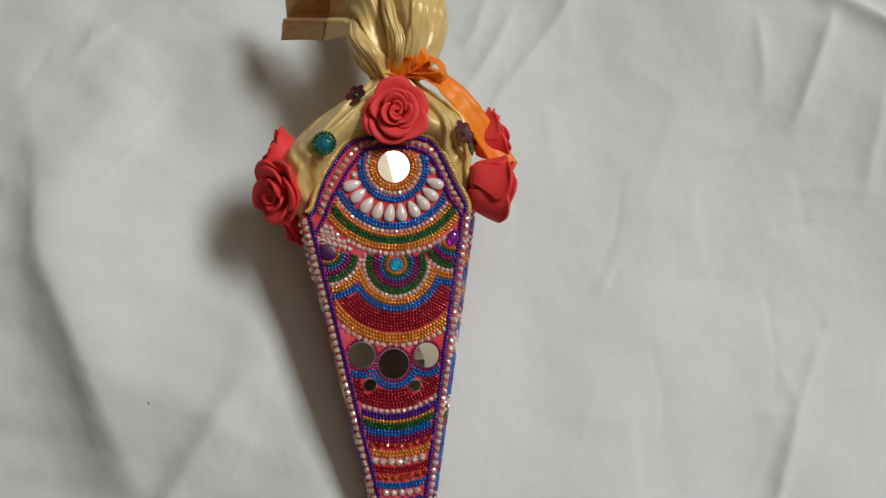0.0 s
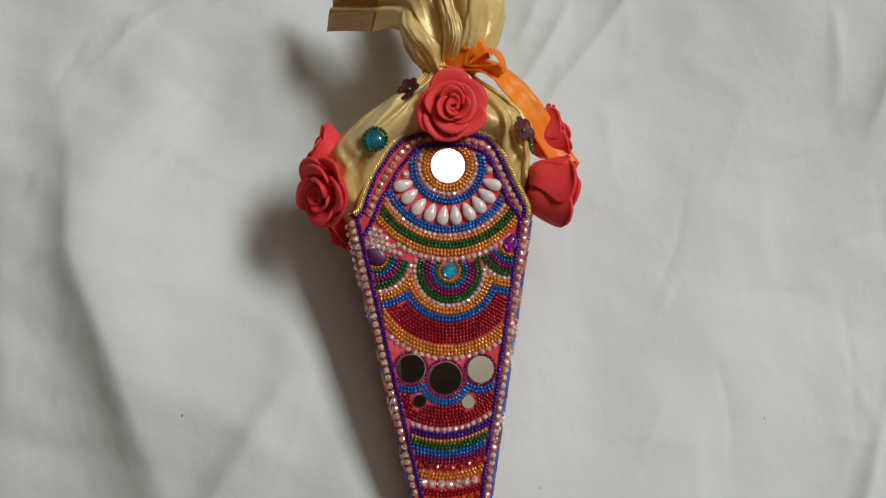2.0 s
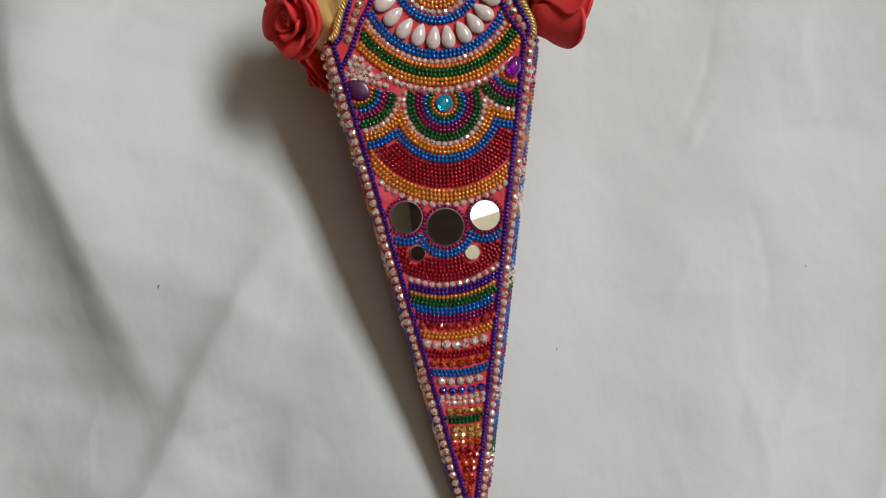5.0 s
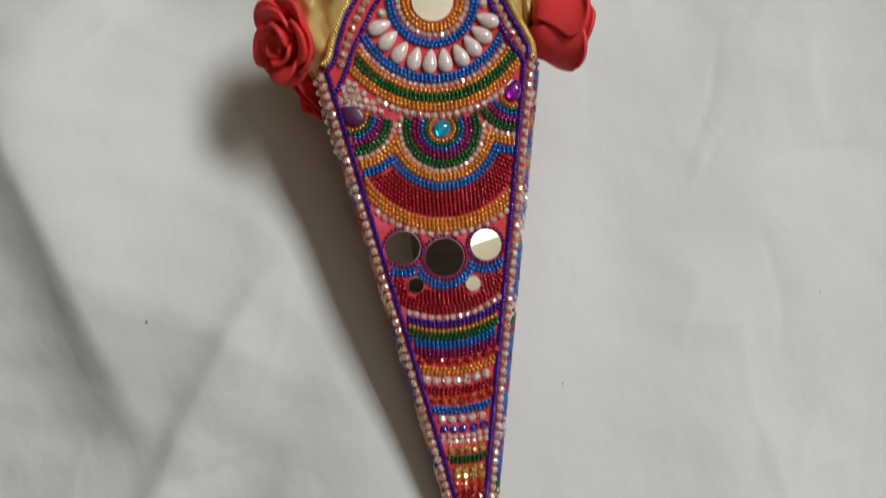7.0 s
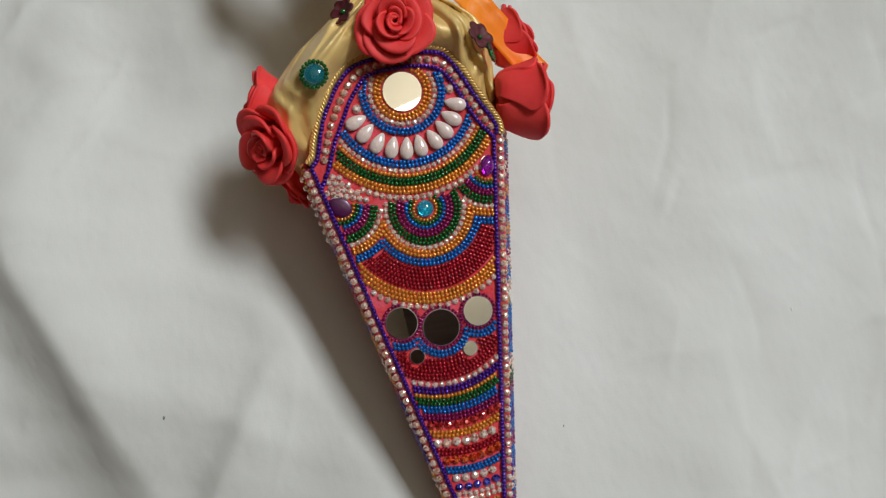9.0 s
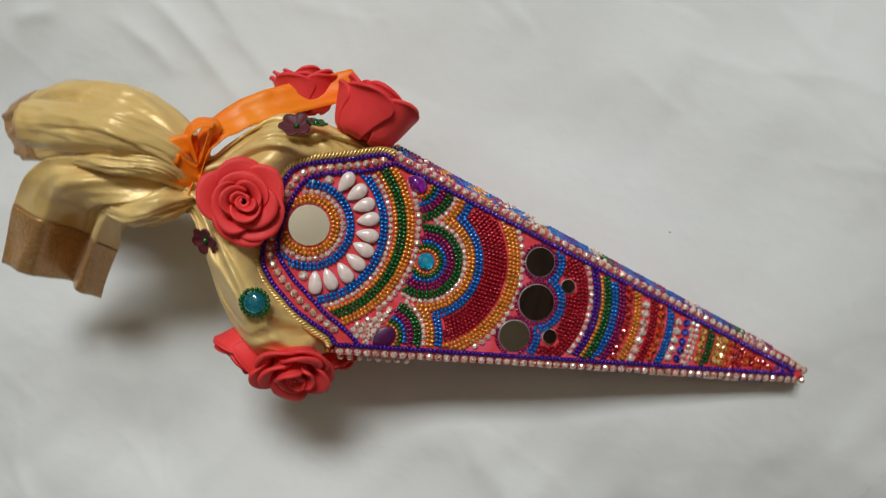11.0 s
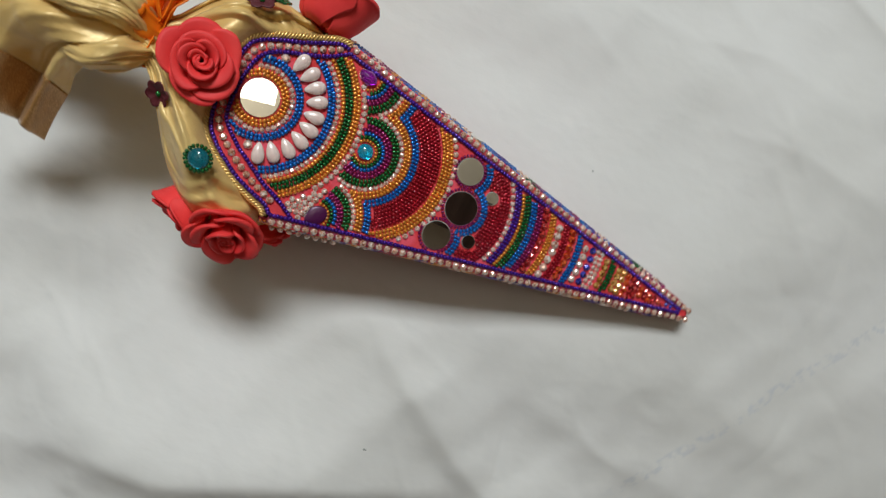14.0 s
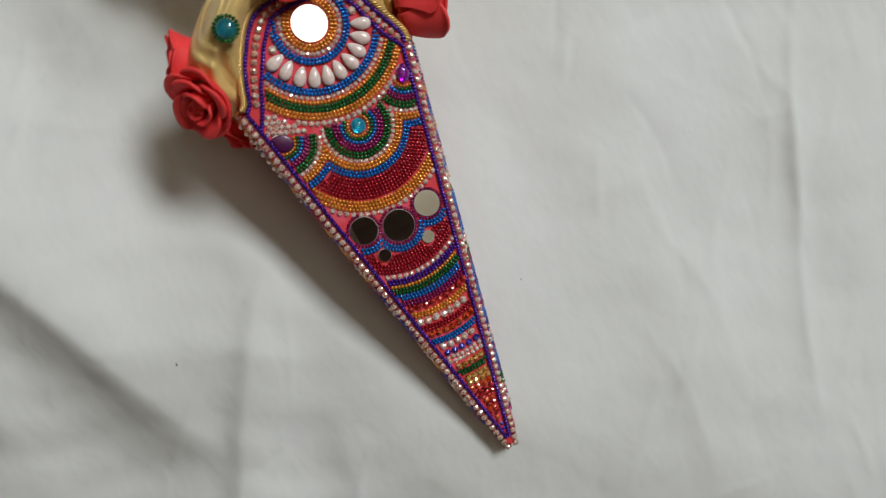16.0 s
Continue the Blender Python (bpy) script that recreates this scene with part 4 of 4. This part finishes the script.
flap([[(6, 82, -10), (3.8, 101, -3), (-1, 121, -1), (-7.5, 131, -7), (-22, 138, -22), (-44, 140.5, -34)],
      [(2, 82, -8), (-2, 99, -2), (-8, 115, 0), (-14, 121, -6), (-24, 125, -17), (-45, 129, -29)],
      [(-1, 82, -9), (-6, 94, -3), (-11, 106, -5), (-16, 112, -15), (-25, 116, -31), (-45.5, 119, -43)],
      [(-4, 82, -12), (-9, 90.5, -5), (-12, 100, -4), (-16.5, 105, -8), (-26, 109, -17), (-46, 113, -28)],
      [(-6, 82, -17), (-12.3, 89.5, -12), (-15, 98.5, -12), (-19, 101.5, -17), (-28, 104, -29), (-48, 107, -40)]], 5, 0.80, label="loose end of gold satin folded over and hanging")


# -- ribbon
def strip(path, width, thick=0.35, name="ribbon", label="", slant=0.0):
    line = smooth_line([p[:3] for p in path], 10)
    s = np.linspace(0, 1, len(line))
    tilt = np.interp(s, np.linspace(0, 1, len(path)), [p[3] if len(p) > 3 else 0 for p in path])
    t = np.gradient(line, axis=0)
    t /= np.linalg.norm(t, axis=1, keepdims=True)
    up = np.array((0, 0, 1.0))
    side = np.cross(t, up)
    side /= np.linalg.norm(side, axis=1, keepdims=True) + 1e-9
    top = np.cross(side, t)
    d = side * np.cos(np.radians(tilt))[:, None] + top * np.sin(np.radians(tilt))[:, None]
    n = side * -np.sin(np.radians(tilt))[:, None] + top * np.cos(np.radians(tilt))[:, None]
    across = np.linspace(-0.5, 0.5, 9)
    grid = line[:, None] + d[:, None] * (across * width)[None, :, None] + n[:, None] * (0.9 * (0.25 - across ** 2) + 0.18 * np.sin(across * 14))[None, :, None]
    crinkle = np.array([[noise.noise(Vector((p[0] * 0.22, p[1] * 0.22, p[2] * 0.22))) for p in row] for row in grid])
    grid = grid + n[:, None] * crinkle[:, :, None] * 0.6
    reach = np.clip((s - 0.7) / 0.3, 0, 1)[:, None] * across[None] * slant * width
    grid = grid + t[:, None] * reach[:, :, None]
    v, f = shell(grid * MM, thick * MM)
    return mesh_object(name, v, f, RIBBON, cone, label)


strip([(5, 83, -4, 50), (16, 82, -2, 45), (26.5, 76, -5, 25), (36, 66, -8, 8), (45, 53, -12, 4), (54.5, 38.5, -13, 0)], 10.5, name="ribbon_end", label="orange satin ribbon end cut aslant", slant=0.45)
strip([(6, 83, -8, 60), (19, 82, -9, 50), (31, 75.5, -13, 40), (41.5, 65.5, -19, 35), (50, 54, -24, 30)], 8.0, name="ribbon_end", label="orange satin ribbon end")
strip([(4, 80, -3, 30), (5.5, 87, 2, 15), (8.5, 91, 4, 0), (12, 87, 3, -20), (14, 83, 1, -40)], 9.0, name="ribbon_loop", label="orange satin bow loop")
strip([(9, 82, 0, 70), (16, 86.5, 3, 60), (21.5, 84.5, 4, 50), (22.5, 79.5, 3, 60), (16, 80, 1, 75), (8, 81, -1, 80)], 6.5, name="ribbon_loop", label="orange satin bow loop")
knot_a = np.linspace(0, 2 * math.pi, 40)
strip([(2.4 + 8.2 * math.cos(q), 82.5 + 0.5 * math.sin(3 * q), -13 + 8.4 * math.sin(q), 90) for q in knot_a[::3]], 5.0, label="orange satin ribbon tied round the neck")


# -- foam roses
def petal(angle, r0, r1, height, span, curl, z0, seed, rise=1.5, dome=0.0):
    """One thin foam petal: cupped, wide at the top, its rim wavy and bent a little outward."""
    q = np.random.default_rng(seed)
    ph, tip, lean = q.uniform(0, 6.28), q.uniform(0.0, 0.09), q.normal(0, 0.3)
    rows = []
    for t in np.linspace(0, 1, 12):
        row = []
        for s in np.linspace(-1, 1, 21):
            edge = 1 - (0.30 + 0.25 * dome) * abs(s) ** (3 - dome) + tip * max(0.0, 1 - 2.2 * abs(s - lean)) - tip * 0.5
            tt = t * edge
            a = angle + s * span / 2 * (0.45 + 0.55 * min(1, tt * 1.7))
            roll = max(0.0, tt - 0.62) / 0.38
            r = r0 + (r1 - r0) * tt ** rise + curl * roll ** 1.5 * (1 + 0.6 * math.cos(2 * s + ph))
            r += 1.1 * s * tt + 0.5 * math.sin(2.8 * s + ph) * tt ** 2
            h = z0 + height * math.sin(min(1.0, tt) * math.pi / 2) - curl * 0.30 * roll ** 2 + 0.7 * math.sin(3.1 * s + ph) * tt ** 2
            row.append((r * math.cos(a), r * math.sin(a), h))
        rows.append(row)
    return shell(np.array(rows) * MM, 0.0011)


# rings of petals: how many, radius at foot and rim, height, span, curl, foot height, rise, dome
OPEN_ROSE = [(2, 1.5, 3.2, 10.6, 3.3, 0.2, 1.6, 1.5, 0.1), (3, 2.8, 6.0, 10.9, 2.9, 0.4, 0.9, 1.4, 0.1), (3, 3.8, 9.4, 9.9, 2.9, 0.8, 0.2, 1.3, 0.1), (5, 5.0, 12.6, 7.8, 2.1, 1.2, -0.4, 1.2, 0.1)]
HALF_ROSE = [(2, 1.6, 3.2, 13.0, 3.2, 0.2, 1.6, 1.4, 0.3), (3, 2.8, 6.4, 13.4, 2.6, 0.6, 0.8, 1.2, 0.5), (4, 4.0, 10.2, 12.6, 2.2, 1.2, 0.2, 1.0, 0.7), (5, 5.0, 13.2, 11.0, 1.9, 1.5, -0.4, 0.9, 0.8)]
CUP_ROSE = [(3, 3.0, 7.0, 14.6, 2.6, 0.2, 0.8, 0.7, 0.7), (4, 4.6, 10.4, 15.0, 2.2, 0.5, 0.2, 0.55, 0.9), (5, 6.0, 13.2, 14.2, 1.95, 0.7, -0.4, 0.45, 1.0)]


def rose(place, axis, size, spin, seed, label, rings):
    """A foam rose: a rolled heart and rings of curled petals."""
    high = rings[0][3] + 0.6
    rows = []
    for t in np.linspace(0, 1, 6):
        rows.append([((0.5 + 1.7 * k / 36 + 0.3 * t) * math.cos(9.4 * k / 36), (0.5 + 1.7 * k / 36 + 0.3 * t) * math.sin(9.4 * k / 36), 2 + (high - 2) * t - 0.5 * k / 36) for k in range(37)])
    v, f = shell(np.array(rows) * MM, 0.0010)
    heart = mesh_object("foam_rose", v, f, FOAM, cone, label)
    k = 0
    for ring, (n, r0, r1, h, span, curl, z0, rise, dome) in enumerate(rings):
        for i in range(n):
            q = np.random.default_rng(seed * 100 + k)
            v, f = petal(2 * math.pi * i / n + ring * 0.75 + q.normal(0, 0.1), r0, r1 * q.uniform(0.92, 1.08), h * q.uniform(0.92, 1.05), span * q.uniform(0.95, 1.1), curl * q.uniform(0.6, 1.4), z0, seed * 100 + k, rise, dome)
            mesh_object("petal", v, f, FOAM, heart)
            k += 1
    turn = Vector(axis).normalized().to_track_quat("Z", "Y").to_matrix().to_4x4()
    heart.matrix_local = Matrix.Translation(Vector(place) * MM) @ turn @ Matrix.Rotation(spin, 4, "Z") @ Matrix.Scale(size, 4)
    return heart


rose((1.2, 64.0, 2.5), (0.02, -0.06, 1), 1.0, 0.3, 1, "open red foam rose", OPEN_ROSE)
rose((-42.0, 34.3, -9.5), (-0.70, -0.22, 0.66), 1.05, 1.2, 2, "half-open red foam rose leaning outward", HALF_ROSE)
rose((-42, 46, -15), (-0.88, 0.46, 0.12), 0.84, 2.2, 3, "red foam rose seen from its side", CUP_ROSE)
rose((-37, 21, -27), (-0.9, -0.5, -0.1), 0.85, 0.4, 4, "red foam rose low against the sheet", HALF_ROSE)
rose((34.2, 33.5, -8), (0.95, -0.16, 0.03), 1.18, 0.9, 5, "red foam rose seen from its side", CUP_ROSE)
rose((39.0, 54, -21), (0.90, 0.32, 0.06), 0.95, 1.9, 6, "red foam rose seen from its side", CUP_ROSE)
rose((25.0, 19.5, -24), (0.88, -0.45, -0.1), 0.6, 0.7, 8, "red foam rose low under the panel's edge", CUP_ROSE)


# -- small brooches on the satin
def brooch(place, axis):
    bm = bmesh.new()
    bmesh.ops.create_uvsphere(bm, u_segments=24, v_segments=14, radius=1)
    for q in bm.verts:
        q.co = (q.co.x * 3.7 * MM, q.co.y * 3.7 * MM, (max(q.co.z, -0.2) * 2.4) * MM)
    gem = part("cabochon", bm, GEM_TEAL, cone, "teal domed gem on the satin")
    foil_back(gem, 3.5, 3.5, -0.6)
    gem.matrix_local = Matrix.Translation(Vector(place) * MM) @ Vector(axis).normalized().to_track_quat("Z", "Y").to_matrix().to_4x4()
    strand(np.array([(4.4 * math.cos(a), 4.4 * math.sin(a), 0.2) for a in np.linspace(0, 2 * math.pi, 21)[:-1]]), "green", 0.72, parent=gem)


def sequin_flower(place, axis, colour=SEQUIN, size=1.0):
    """Six cupped petals round a dark bead."""
    grid = []
    for t in np.linspace(0.12, 1, 7):
        grid.append([((4.6 * t * (0.74 + 0.26 * abs(math.cos(3 * a)))) * math.cos(a), (4.6 * t * (0.74 + 0.26 * abs(math.cos(3 * a)))) * math.sin(a), 1.2 * t * t) for a in np.linspace(0, 2 * math.pi, 49)[:-1]])
    v, f = shell(np.array(grid) * MM * size, 0.0005, wrap=True)
    ob = mesh_object("sequin_flower", v, f, colour, cone, "maroon sequin flower")
    ob.matrix_local = Matrix.Translation(Vector(place) * MM) @ Vector(axis).normalized().to_track_quat("Z", "Y").to_matrix().to_4x4()
    strand(np.array([(0, 0, 0.6)]), "green", 0.9, name="centre_bead", parent=ob)


brooch((-28.2, 51.0, satin_top(-28.2, 51.0) + 1.3), (-0.22, 0.12, 0.95))
sequin_flower((30.2, 54.8, satin_top(30.2, 54.8) + 1.2), (0.6, 0.3, 0.7), size=1.3)
sequin_flower((-14.0, 72.0, satin_top(-14.0, 72.0) + 0.6), (-0.55, 0.40, 0.73), size=1.1)
sequin_flower((33.0, 49.0, satin_top(32.0, 49.0) + 0.5), (0.9, 0.1, 0.4), BEAD["green"], 0.8)

# -- beadwork on the side panels, seen edge-on
def side_beads(k, colours, seed):
    """Rows of beads down a side panel, in patches of one colour with a few rows of rhinestones between."""
    q = np.random.default_rng(seed)
    a, b = np.array([h[k] for h in HULL]), np.array([h[(k + 1) % 6] for h in HULL])
    if k == 5:
        a, b = b, a
    mid = np.mean([h for h in HULL], axis=1)
    cuts, tones = [0.0], []
    while cuts[-1] < 1:
        cuts.append(cuts[-1] + q.uniform(0.012, 0.034))
        tones.append("stones" if q.uniform() < 0.2 else colours[int(q.integers(len(colours)))])
    for row, frac in enumerate((0.05, 0.14, 0.23, 0.32, 0.42, 0.52, 0.62, 0.72, 0.82)):
        line = a + (b - a) * frac
        out = line - mid
        out[:, 1] = 0
        line = line + out / np.linalg.norm(out, axis=1, keepdims=True) * 0.9
        pts = spaced(line[2:], 1.42)
        at = np.arange(len(pts)) / len(pts) + 0.012 * math.sin(row * 1.1)
        for c0, c1, tone in zip(cuts[:-1], cuts[1:], tones):
            run = pts[(at >= c0) & (at < c1)]
            if tone != "stones" and len(run) > 1:
                strand(run, tone, 0.70)
            elif tone == "stones" and row % 2 == 0:
                for p in run[::2]:
                    stone(p, "pink", 1.1, base=Matrix.Rotation(radians(50 if k == 1 else -50), 4, "Y"))


side_beads(1, ("blue", "purple", "magenta", "magenta", "gold", "green", "blue"), 5)
side_beads(5, ("gold", "red", "purple"), 6)

# -- two small mirrors among the beads of the right side panel
for v, drop, r in ((-38, 0.50, 3.6), (-47, 0.62, 3.0)):
    s = (v + 157.0) / 181.0
    i = int(s * 23)
    p, q = np.array(HULL[i][1]), np.array(HULL[i][2])
    spot = p + (q - p) * drop
    ob = disc_mirror((0, 0), r, (0, 0, 0))
    face_out = Vector((p[2] - q[2], 0.05, q[0] - p[0])).normalized()
    ob.matrix_local = Matrix.Translation(Vector((spot[0] + 1.3, v, spot[2] + 0.4)) * MM) @ face_out.to_track_quat("Z", "Y").to_matrix().to_4x4()

# -- lint on the sheet
for x, y, r, mat in ((-0.113, -0.049, 0.0008, SPECK), (0.0395, -0.087, 0.0004, SPECK), (0.148, -0.062, 0.0006, PALE_SPECK)):
    bm = bmesh.new()
    bmesh.ops.create_icosphere(bm, subdivisions=2, radius=r)
    for q in bm.verts:
        q.co = (q.co.x * 0.55 + q.co.y * 0.2, q.co.y * 1.35, q.co.z * 0.3)
    ob = part("lint", bm, mat, None)
    ob.location = (x, y, sheet_z(x, y) + 0.0002)
    tagged(ob, "tiny dark fleck of lint on the sheet" if mat is SPECK else "tiny white fleck of lint on the sheet", "lint", "lint on the sheet")
